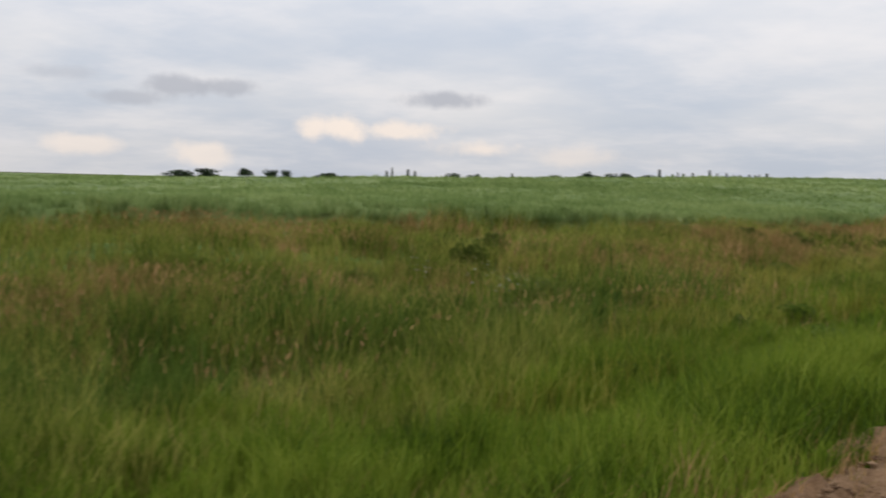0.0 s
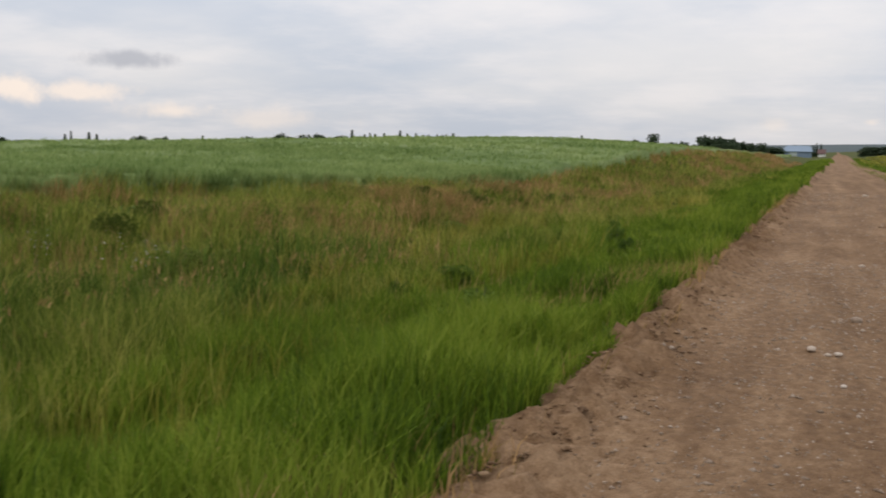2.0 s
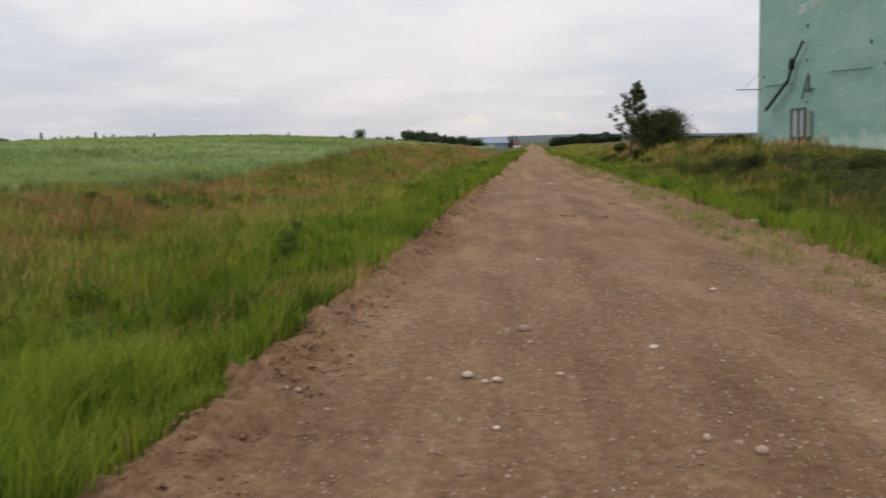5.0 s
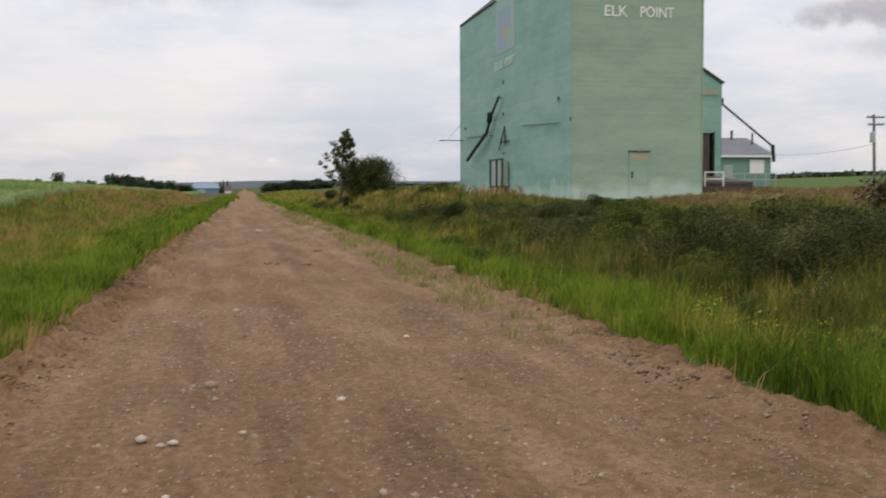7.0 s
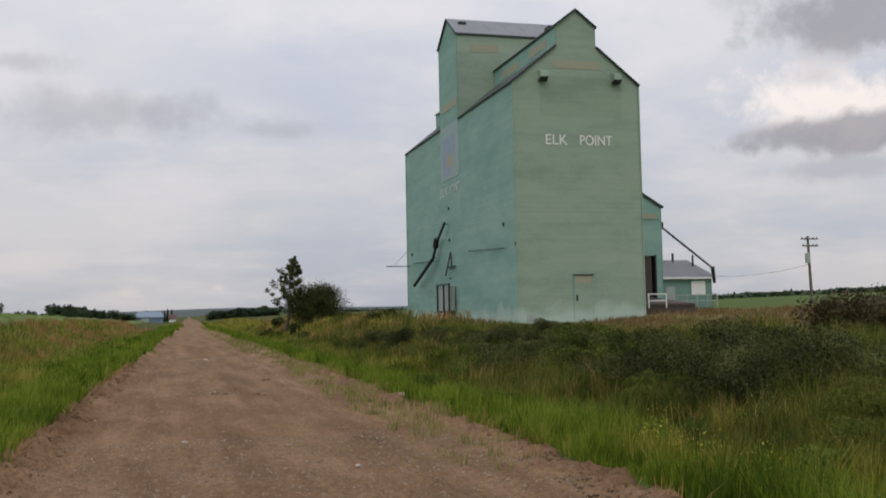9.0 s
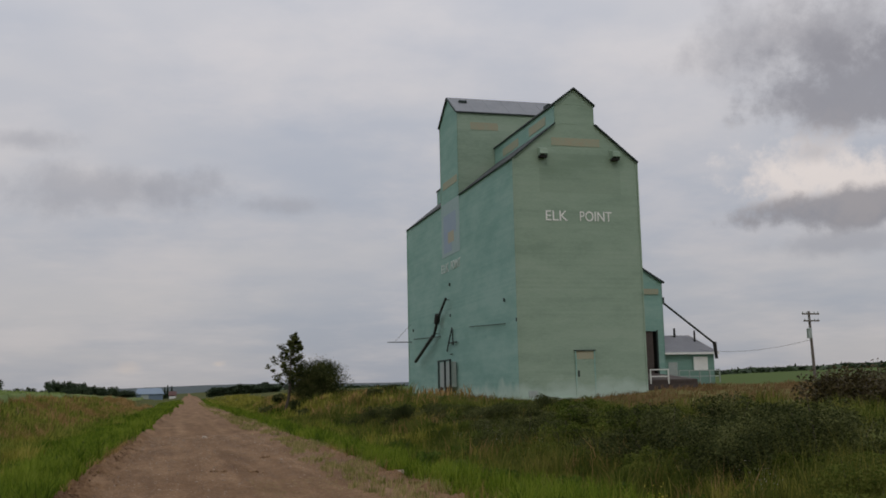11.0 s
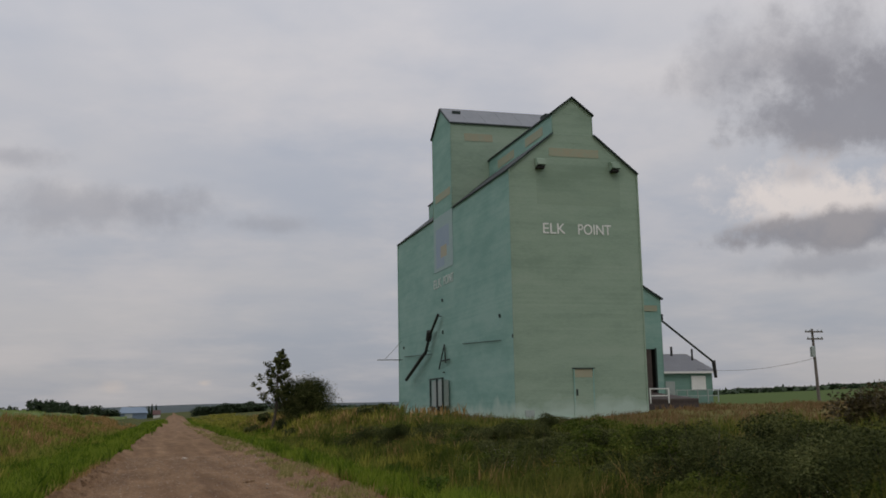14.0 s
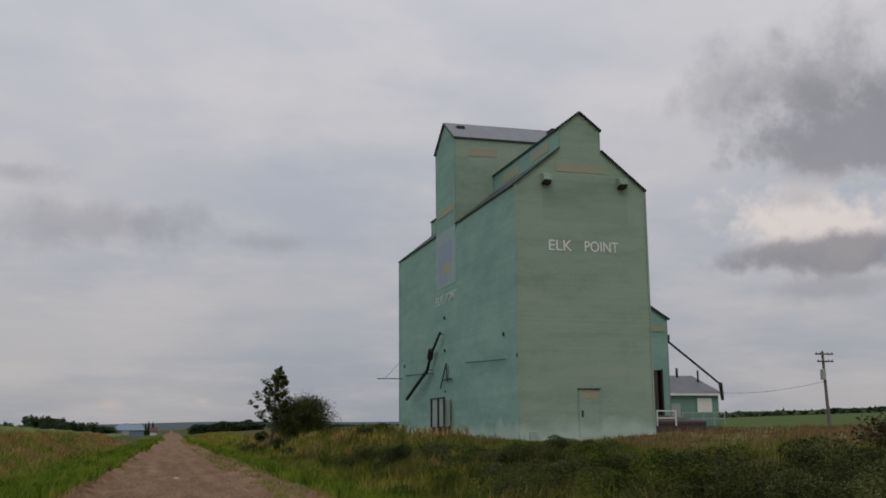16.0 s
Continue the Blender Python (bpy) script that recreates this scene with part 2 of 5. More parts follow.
def siding_paint(name, colours):
    """Weathered board paint: streaks along the boards, broad fading, and a washed foot with a ragged edge."""
    m = material(name, colours, 0.78, 0.5, 0.2, 30, island=0.22, patch=0.16, stretch=(1, 1, 3.2))
    n, l = m.node_tree.nodes, m.node_tree.links
    b = n["Principled BSDF"]
    old = b.inputs["Base Color"].links[0].from_socket
    geo = n.new("ShaderNodeNewGeometry")
    sep = n.new("ShaderNodeSeparateXYZ")
    l.new(geo.outputs["Position"], sep.inputs[0])
    t = n.new("ShaderNodeTexNoise")
    t.inputs["Scale"].default_value, t.inputs["Detail"].default_value = 0.7, 6
    l.new(geo.outputs["Position"], t.inputs["Vector"])
    z = n.new("ShaderNodeMath")
    z.operation = "MULTIPLY_ADD"
    l.new(t.outputs[0], z.inputs[0])
    z.inputs[1].default_value = -2.2
    l.new(sep.outputs[2], z.inputs[2])
    r = n.new("ShaderNodeMapRange")
    r.inputs[1].default_value, r.inputs[2].default_value, r.inputs[3].default_value, r.inputs[4].default_value = 0.35, 1.15, 0.9, 0.0
    l.new(z.outputs[0], r.inputs[0])
    mx = n.new("ShaderNodeMix")
    mx.data_type = "RGBA"
    l.new(r.outputs[0], mx.inputs[0])
    l.new(old, mx.inputs[6])
    mx.inputs[7].default_value = (0.42, 0.54, 0.47, 1)
    l.new(mx.outputs[2], b.inputs["Base Color"])
    return m


# one green paint in two tones: warmer and cooler light put into the colour
M_FRONT = siding_paint("warm_lit_siding", [(0.225, 0.318, 0.240), (0.268, 0.368, 0.282), (0.305, 0.40, 0.312)])
M_SIDE = siding_paint("cool_lit_siding", [(0.185, 0.345, 0.295), (0.225, 0.395, 0.342), (0.275, 0.44, 0.385)])
M_PALE = material("washed_paint", [(0.36, 0.52, 0.44), (0.50, 0.62, 0.54)], 0.8, 0.8, 0.3, 20)
M_TRIM = material("dark_trim", [(0.018, 0.03, 0.028), (0.035, 0.05, 0.045)], 0.7, 3)
M_ROOF = material("roof_sheet", [(0.17, 0.185, 0.20), (0.22, 0.235, 0.25), (0.27, 0.28, 0.29)], 0.6, 0.9, 0.2, 12, island=1.0)
M_ROOF_PALE = material("pale_roof_sheet", [(0.30, 0.31, 0.33), (0.38, 0.39, 0.41)], 0.55, 0.9, 0.2, 12)
M_PATCH = siding_paint("painted_out_siding", [(0.21, 0.298, 0.222), (0.246, 0.34, 0.258), (0.275, 0.37, 0.282)])
M_MARK = material("faded_ochre_paint", [(0.36, 0.36, 0.28), (0.42, 0.36, 0.25)], 0.75, 1.6)
M_ROOF_DARK = material("dark_roof_sheet", [(0.035, 0.045, 0.045), (0.06, 0.07, 0.07)], 0.75, 0.9, 0.2, 12)
# teal siding darkened: the shade on the office is put into its colour
M_OFFICE = material("shaded_office_siding", [(0.15, 0.285, 0.24), (0.18, 0.32, 0.27)], 0.75, 0.5, 0.2, 30, island=0.5, stretch=(1, 1, 4))
M_ORANGE = material("faded_orange_paint", [(0.26, 0.35, 0.255), (0.315, 0.345, 0.25), (0.38, 0.325, 0.225)], 0.75, 1.3, island=0.3)
M_LILAC = material("faded_lilac_paint", [(0.27, 0.40, 0.38), (0.33, 0.42, 0.43)], 0.75, 1.2)
M_LILAC_DK = material("faded_blue_paint", [(0.25, 0.33, 0.43), (0.30, 0.38, 0.44)], 0.75, 1.2)
M_WHITE = material("white_paint", [(0.70, 0.72, 0.69), (0.84, 0.84, 0.81)], 0.6, 2)
M_FADED_WHITE = material("faded_white_paint", [(0.46, 0.56, 0.52), (0.66, 0.70, 0.67)], 0.7, 3)
M_STEEL = material("galvanised_steel", [(0.30, 0.36, 0.34), (0.42, 0.47, 0.45)], 0.5, 4, metal=0.3)
M_BLACK = material("black_iron", [(0.012, 0.013, 0.013), (0.03, 0.03, 0.028)], 0.6, 6)
# near-black paint that stands in for the shade inside openings
M_DARK = material("painted_interior_dark", [(0.012, 0.012, 0.012), (0.03, 0.028, 0.026)], 0.9, 2)
M_DOORWOOD = material("brown_door_boards", [(0.06, 0.045, 0.04), (0.10, 0.08, 0.07)], 0.8, 3)
M_POLE = material("weathered_pole", [(0.10, 0.085, 0.075), (0.20, 0.18, 0.16)], 0.85, 5, 0.4)
M_BLUE = material("blue_sheet", [(0.13, 0.19, 0.25), (0.17, 0.235, 0.30)], 0.5, 0.4)
M_RED_ROOF = material("dull_red_roof", [(0.085, 0.045, 0.04), (0.12, 0.06, 0.05)], 0.8, 0.6)
M_HILL = material("distant_land", [(0.055, 0.075, 0.078), (0.075, 0.095, 0.095)], 0.9, 0.02)

# the ground's cover by its distance from the road's axis
M_GROUND = material("ground_cover", [(0.05, 0.08, 0.02), (0.08, 0.12, 0.03)], 0.9, 0.5, 0.6, 4)


def zone_ground(m):
    n, l = m.node_tree.nodes, m.node_tree.links
    b = n["Principled BSDF"]
    old = b.inputs["Base Color"].links[0].from_socket
    geo = n.new("ShaderNodeNewGeometry")
    sep = n.new("ShaderNodeSeparateXYZ")
    l.new(geo.outputs["Position"], sep.inputs[0])
    u = n.new("ShaderNodeMath")
    u.operation = "MULTIPLY_ADD"
    l.new(sep.outputs[1], u.inputs[0])
    u.inputs[1].default_value, u.inputs[2].default_value = -ROAD_SLOPE, -ROAD_X
    v = n.new("ShaderNodeMath")
    v.operation = "ADD"
    l.new(sep.outputs[0], v.inputs[0]), l.new(u.outputs[0], v.inputs[1])
    wob = n.new("ShaderNodeTexNoise")
    wob.inputs["Scale"].default_value, wob.inputs["Detail"].default_value = 0.12, 5
    l.new(geo.outputs["Position"], wob.inputs["Vector"])
    w = n.new("ShaderNodeMath")
    w.operation = "MULTIPLY_ADD"
    l.new(wob.outputs[0], w.inputs[0])
    w.inputs[1].default_value = 4.0
    l.new(v.outputs[0], w.inputs[2])
    r = n.new("ShaderNodeMapRange")
    r.inputs[1].default_value, r.inputs[2].default_value = -18.0, 62.0
    l.new(w.outputs[0], r.inputs[0])
    ramp = n.new("ShaderNodeValToRGB")
    stops = [(-18, (0.12, 0.18, 0.06)), (-13.5, (0.12, 0.18, 0.05)), (-12, (0.13, 0.10, 0.04)), (-8.5, (0.13, 0.11, 0.04)), (-6.5, (0.045, 0.065, 0.015)), (-2, (0.06, 0.10, 0.015)),
             (2, (0.08, 0.07, 0.04)), (6, (0.06, 0.12, 0.02)), (10, (0.055, 0.075, 0.02)), (24, (0.16, 0.135, 0.05)), (44, (0.24, 0.175, 0.08)), (56, (0.088, 0.125, 0.045))]
    el = ramp.color_ramp.elements
    while len(el) < len(stops):
        el.new(0.5)
    for i, (x, c) in enumerate(stops):
        el[i].position, el[i].color = (x + 18) / 80, (*c, 1)
    l.new(r.outputs[0], ramp.inputs[0])
    mx = n.new("ShaderNodeMix")
    mx.data_type, mx.blend_type = "RGBA", "MIX"
    mx.inputs[0].default_value = 0.3
    l.new(ramp.outputs[0], mx.inputs[6]), l.new(old, mx.inputs[7])
    b.inputs["Specular IOR Level"].default_value = 0.02
    # past the fields the country is wooded
    far = n.new("ShaderNodeMapRange")
    far.inputs[1].default_value, far.inputs[2].default_value = 130.0, 200.0
    l.new(sep.outputs[1], far.inputs[0])
    wood = n.new("ShaderNodeMix")
    wood.data_type = "RGBA"
    east = n.new("ShaderNodeMapRange")
    east.inputs[1].default_value, east.inputs[2].default_value, east.inputs[3].default_value, east.inputs[4].default_value = 45.0, 75.0, 1.0, 0.0
    l.new(v.outputs[0], east.inputs[0])
    both = n.new("ShaderNodeMath")
    both.operation = "MULTIPLY"
    l.new(far.outputs[0], both.inputs[0]), l.new(east.outputs[0], both.inputs[1])
    l.new(both.outputs[0], wood.inputs[0])
    l.new(mx.outputs[2], wood.inputs[6])
    wood.inputs[7].default_value = (0.078, 0.086, 0.032, 1)
    l.new(wood.outputs[2], b.inputs["Base Color"])


zone_ground(M_GROUND)

# ---- helpers of this scene ----
def part(name, bm, mat, parent=None, label="", smooth=False):
    """Links a bmesh as one mesh object, under a thing or a part."""
    me = bpy.data.meshes.new(name)
    bm.to_mesh(me)
    bm.free()
    me.materials.append(mat)
    if smooth:
        me.polygons.foreach_set("use_smooth", [True] * len(me.polygons))
    ob = new(name, me)
    if parent is not None:
        ob.parent = parent
        ob.matrix_parent_inverse = parent.matrix_basis.inverted()
    if label:
        ob["label"] = label
    return ob


def empty(name, loc, label, category, group="", kind=""):
    ob = new(name)
    ob.matrix_basis = Matrix.Translation(loc)
    return tagged(ob, label, category, group, kind)


def tri_mesh(name, verts, tris, mat, smooth=False):
    """A large triangle mesh from arrays."""
    me = bpy.data.meshes.new(name)
    verts, tris = np.asarray(verts, np.float32), np.asarray(tris, np.int32)
    me.vertices.add(len(verts))
    me.vertices.foreach_set("co", verts.ravel())
    me.loops.add(tris.size)
    me.loops.foreach_set("vertex_index", tris.ravel())
    me.polygons.add(len(tris))
    me.polygons.foreach_set("loop_start", np.arange(0, tris.size, 3, dtype=np.int32))
    me.update(calc_edges=True)
    me.validate()
    if smooth:
        me.polygons.foreach_set("use_smooth", np.ones(len(tris), bool))
    me.materials.append(mat)
    return new(name, me)


def box(bm, x0, x1, y0, y1, z0, z1, bevel=0.0):
    m = Matrix.LocRotScale(((x0 + x1) / 2, (y0 + y1) / 2, (z0 + z1) / 2), None, (abs(x1 - x0), abs(y1 - y0), abs(z1 - z0)))
    r = bmesh.ops.create_cube(bm, size=1.0, matrix=m)
    if bevel:
        edges = list({e for v in r["verts"] for e in v.link_edges})
        bmesh.ops.bevel(bm, geom=edges, offset=bevel, segments=1, affect="EDGES")


def tube(bm, a, b, r0, r1=None, seg=8):
    """A tapered rod from a to b."""
    a, b = Vector(a), Vector(b)
    d = b - a
    m = Matrix.Translation((a + b) / 2) @ d.to_track_quat("Z", "Y").to_matrix().to_4x4()
    bmesh.ops.create_cone(bm, cap_ends=True, segments=seg, radius1=r0, radius2=r0 if r1 is None else r1, depth=d.length, matrix=m)


def beam(bm, a, b, w, h, up=(0, 0, 1)):
    """A square bar from a to b, w wide, h along up."""
    a, b = Vector(a), Vector(b)
    d = (b - a).normalized()
    s = d.cross(Vector(up)).normalized()
    v = s.cross(d).normalized()
    c = [bm.verts.new(p + s * i * w / 2 + v * j * h / 2) for p in (a, b) for i, j in ((-1, -1), (1, -1), (1, 1), (-1, 1))]
    for f in ((3, 2, 1, 0), (4, 5, 6, 7), (0, 1, 5, 4), (1, 2, 6, 5), (2, 3, 7, 6), (3, 0, 4, 7)):
        bm.faces.new([c[i] for i in f])


def smooth01(t):
    t = np.clip(t, 0, 1)
    return t * t * (3 - 2 * t)


def waves(x, y, s, seed=0):
    """A cheap smooth unevenness, about -1 to 1."""
    return (np.sin(x * 1.7 / s + 1.3 * seed) * np.cos(y * 1.3 / s + seed) + 0.6 * np.sin(x * 3.1 / s - y * 2.3 / s + 2 * seed) + 0.4 * np.sin(y * 5.3 / s + x * 4.1 / s)) / 2.0


def blotch(x, y, size, seed=0):
    """Smooth random patches of about that size, 0 to 1."""
    x, y = np.asarray(x, float) / size, np.asarray(y, float) / size
    i, j = np.floor(x), np.floor(y)
    f, g = smooth01(x - i), smooth01(y - j)

    def h(a, b):
        return np.modf(np.abs(np.sin(a * 127.1 + b * 311.7 + seed * 74.7) * 43758.5453))[0]
    return (h(i, j) * (1 - f) + h(i + 1, j) * f) * (1 - g) + (h(i, j + 1) * (1 - f) + h(i + 1, j + 1) * f) * g


SECT_U = (-400, -150, -75, -40, -24, -17, -15, -13, -11, -9, -7, -4.8, -3.4, -2.6, 2.6, 3.3, 4.2, 5.5, 7.0, 9.0, 12, 18, 21, 30, 40, 80, 150, 400, 900, 2800)
SECT_Z = (-0.6, 0.0, 0.35, 0.5, 0.3, 0.0, -0.1, -0.25, -0.50, -0.62, -0.55, -0.2, 0.02, -0.06, -0.06, 0.03, -0.10, -0.20, -0.05, 0.25, 0.55, 0.85, 0.9, 1.35, 1.65, 2.2, 2.9, 10.5, 24.0, 60.0)


def axis(y):
    return ROAD_X + ROAD_SLOPE * y


def far_rise(y):
    """The country climbs slowly past the straight."""
    return 2.0 * smooth01((y - 230) / 150) + 0.005 * np.maximum(y - 400, 0)


def ground_z(x, y):
    x, y = np.asarray(x, float), np.asarray(y, float)
    u = x - axis(y)
    z = np.interp(u, SECT_U, SECT_Z)
    left = smooth01((-u - 14) / 50)
    z = z + left * (1.7 * (1 - 0.75 * smooth01((-u - 30) / 70)) * smooth01((y - 10) / 90) * (1 - smooth01((y - 160) / 200)) - 1.9 * smooth01((70 - y) / 90))
    z = z + smooth01((-u - 7) / 8) * (1 - smooth01((-u - 22) / 35)) * (1.7 * smooth01((y - 35) / 65) * (1 - smooth01((y - 200) / 150)))
    z = z + 0.85 * smooth01((u - 5) / 4) * (1 - smooth01((u - 14) / 6)) * smooth01((y - 42) / 25) * (1 - smooth01((y - 130) / 60))
    off = smooth01((np.abs(u) - 3.0) / 2.5)
    z = z + off * (0.07 * waves(x, y, 1.4, 1) + 0.12 * waves(x, y, 5.0, 2))
    z = z - 3.0 * smooth01((y - 160) / 400) * smooth01((np.abs(u) - 8) / 30) * (u < 0)
    return z + far_rise(y) * (1 - smooth01((u - 50) / 200)) * (1 - 0.9 * smooth01((-u - 60) / 120))


def spaced(parts):
    return np.unique(np.concatenate([np.arange(a, b, s) for a, b, s in parts]))


def build_ground():
    us = spaced([(-2600, -400, 200), (-400, -100, 20), (-100, -30, 3), (-30, -14, 0.8), (-14, 12, 0.4), (12, 40, 1.0), (40, 120, 6), (120, 400, 25), (400, 2800, 200)])
    ys = spaced([(-1200, -60, 120), (-60, -6, 4), (-6, 40, 0.5), (40, 110, 1.5), (110, 300, 4), (300, 1800, 25), (1800, 3800, 200)])
    U, Y = np.meshgrid(us, ys)
    X = U + axis(Y)
    V = np.stack([X, Y, ground_z(X, Y)], -1).reshape(-1, 3)
    nu, ny = len(us), len(ys)
    i = (np.arange(ny - 1)[:, None] * nu + np.arange(nu - 1)[None]).ravel()
    T = np.concatenate([np.stack([i, i + 1, i + nu + 1], 1), np.stack([i, i + nu + 1, i + nu], 1)])
    ob = tri_mesh("ground", V, T, M_GROUND, True)
    tagged(ob, "grassy farmland rising gently from the roadside ditches", "ground", kind="structure")


def road_z(u, y):
    z = 0.03 + far_rise(y) - 0.006 * u * u / 3 + 0.012 * waves(u, y, 0.5, 3) + 0.010 * waves(u * 1.3, y * 0.25, 1.2, 5)
    z = z - 0.03 * np.exp(-((u + 0.95) / 0.28) ** 2) - 0.045 * np.exp(-((u - 0.75) / 0.28) ** 2) - 0.05 * np.exp(-((u - 1.85) / 0.2) ** 2)
    berm = 0.12 * np.exp(-((u + 2.8) / 0.24) ** 2) + 0.06 * np.exp(-((u - 3.0) / 0.25) ** 2)
    return z + berm * (1 + 0.9 * waves(u * 2, y * 1.4, 0.5, 7))


def build_road():
    us = np.concatenate([[-3.35], np.arange(-3.2, 3.2, 0.07), [3.3]])
    ys = spaced([(-40, -4, 2), (-4, 20, 0.08), (20, 45, 0.3), (45, 120, 1.5), (120, 300, 4), (300, 1800, 25)])
    U, Y = np.meshgrid(us, ys)
    edge = 0.16 * waves(Y * 0.7, U * 0.2, 0.5, 4)
    X = U * (1 - 0.72 * smooth01((Y - 230) / 260)) + axis(Y) + edge * smooth01((np.abs(U) - 2.2) / 0.8)
    Z = road_z(U, Y)
    crumb = np.random.default_rng(3).normal(0, 1, Z.shape)
    Z = Z + crumb * (0.004 + 0.034 * np.exp(-((U + 2.75) / 0.30) ** 2) + 0.014 * np.exp(-((U - 2.95) / 0.35) ** 2)) * (Y < 45)
    Z[:, 0] -= 0.35
    Z[:, -1] -= 0.35
    V = np.stack([X, Y, Z], -1).reshape(-1, 3)
    nu, ny = len(us), len(ys)
    i = (np.arange(ny - 1)[:, None] * nu + np.arange(nu - 1)[None]).ravel()
    T = np.concatenate([np.stack([i, i + 1, i + nu + 1], 1), np.stack([i, i + nu + 1, i + nu], 1)])
    ob = tri_mesh("road", V, T, M_ROAD, True)
    tagged(ob, "brown packed earth and gravel track with shallow wheel ruts", "road", kind="structure")


def surface_z(x, y):
    u = np.asarray(x) - axis(np.asarray(y))
    return np.where(np.abs(u) < 3.3, np.maximum(ground_z(x, y), road_z(u, y)), ground_z(x, y))


build_ground()
build_road()

# ---- the grain elevator ----
X0, X1, Y0, Y1 = 22.17, 31.17, 61.88, 92.74
XM, ZE, ZP = 26.67, 17.0, 21.97
ZB = 0.7
STEP, ZS, ZT = 1.45, 19.47, 20.84      # half width of the raised middle, its foot and its eave
C0, C1, CE, CR = 74.9, 80.3, 23.75, 25.6   # the cupola along y, its eave and ridge
BOARD = 0.15


def gable_span(z):
    """The front wall's span across at a height."""
    if z <= ZE:
        return X0, X1
    if z <= ZS:
        h = 4.5 - (z - ZE) / (ZS - ZE) * (4.5 - STEP)
    elif z <= ZT:
        h = STEP
    else:
        h = max(0.0, STEP * (ZP - z) / (ZP - ZT))
    return XM - h, XM + h


def siding(bm, span, z0, z1, place, cuts=(), joints=None):
    """Lapped boards: span(z) gives each course's ends, place(s, z, out) its point in the world; cuts in z keep bends sharp."""
    rng = random.Random(int(z0 * 100 + z1))
    zs = sorted(set([z0 + i * BOARD for i in range(int((z1 - z0) / BOARD) + 1)] + [z1] + [c for c in cuts if z0 < c < z1]))
    for a, b in zip(zs, zs[1:]):
        if b - a < 0.004:
            continue
        a0, a1 = span(a + 1e-5)
        b0, b1 = span(b - 1e-5)
        n = 1 if joints is None else max(1, int((a1 - a0) / joints))
        ts = [0.0] + sorted(min(0.98, max(0.02, (i + rng.uniform(-0.4, 0.4)) / n)) for i in range(1, n)) + [1.0]
        for t0, t1 in zip(ts, ts[1:]):
            out = 0.011 + rng.uniform(0, 0.003) + (0.004 if rng.random() < 0.15 else 0.0)
            p = [(a0 + (a1 - a0) * t0, a, 0), (a0 + (a1 - a0) * t1, a, 0), (a0 + (a1 - a0) * t1, a, out), (a0 + (a1 - a0) * t0, a, out),
                 (b0 + (b1 - b0) * t1, b, 0.006), (b0 + (b1 - b0) * t0, b, 0.006)]
            v = [bm.verts.new(place(*q)) for q in p]
            for f in ((0, 1, 2, 3), (3, 2, 4, 5)):
                bm.faces.new([v[i] for i in f])


def text_mesh(name, words, mat, parent, to_world, label=""):
    """Built-in letters; words: (text, start, end, foot, head) along the wall."""
    bm = bmesh.new()
    for text, s0, s1, z0, z1 in words:
        cu = bpy.data.curves.new("letters", "FONT")
        cu.body, cu.extrude, cu.offset = text, 0.012, 0.002
        tmp = bpy.data.objects.new("letters", cu)
        scene.collection.objects.link(tmp)
        me = bpy.data.meshes.new_from_object(tmp.evaluated_get(bpy.context.evaluated_depsgraph_get()))
        co = np.array([v.co[:] for v in me.vertices])
        lo, hi = co.min(0), co.max(0)
        for v in me.vertices:
            s = s0 + (v.co.x - lo[0]) / (hi[0] - lo[0]) * (s1 - s0)
            z = z0 + (v.co.y - lo[1]) / (hi[1] - lo[1]) * (z1 - z0)
            v.co = to_world(s, z, v.co.z)
        bm.from_mesh(me)
        bpy.data.objects.remove(tmp)
    return part(name, bm, mat, parent, label)


def slab(bm, a, b, c, d, t):
    """A roof sheet over four corners, thickened downwards."""
    top = [bm.verts.new(p) for p in (a, b, c, d)]
    low = [bm.verts.new((p[0], p[1], p[2] - t)) for p in (a, b, c, d)]
    bm.faces.new(top)
    bm.faces.new(low[::-1])
    for i in range(4):
        j = (i + 1) % 4
        bm.faces.new((top[j], top[i], low[i], low[j]))


def solid(bm, prof, y0, y1):
    """A closed body from a profile in x, z drawn along y."""
    a = [bm.verts.new((x, y0, z)) for x, z in prof]
    b = [bm.verts.new((x, y1, z)) for x, z in prof]
    bm.faces.new(a[::-1])
    bm.faces.new(b)
    for i in range(len(prof)):
        j = (i + 1) % len(prof)
        bm.faces.new((a[i], a[j], b[j], b[i]))


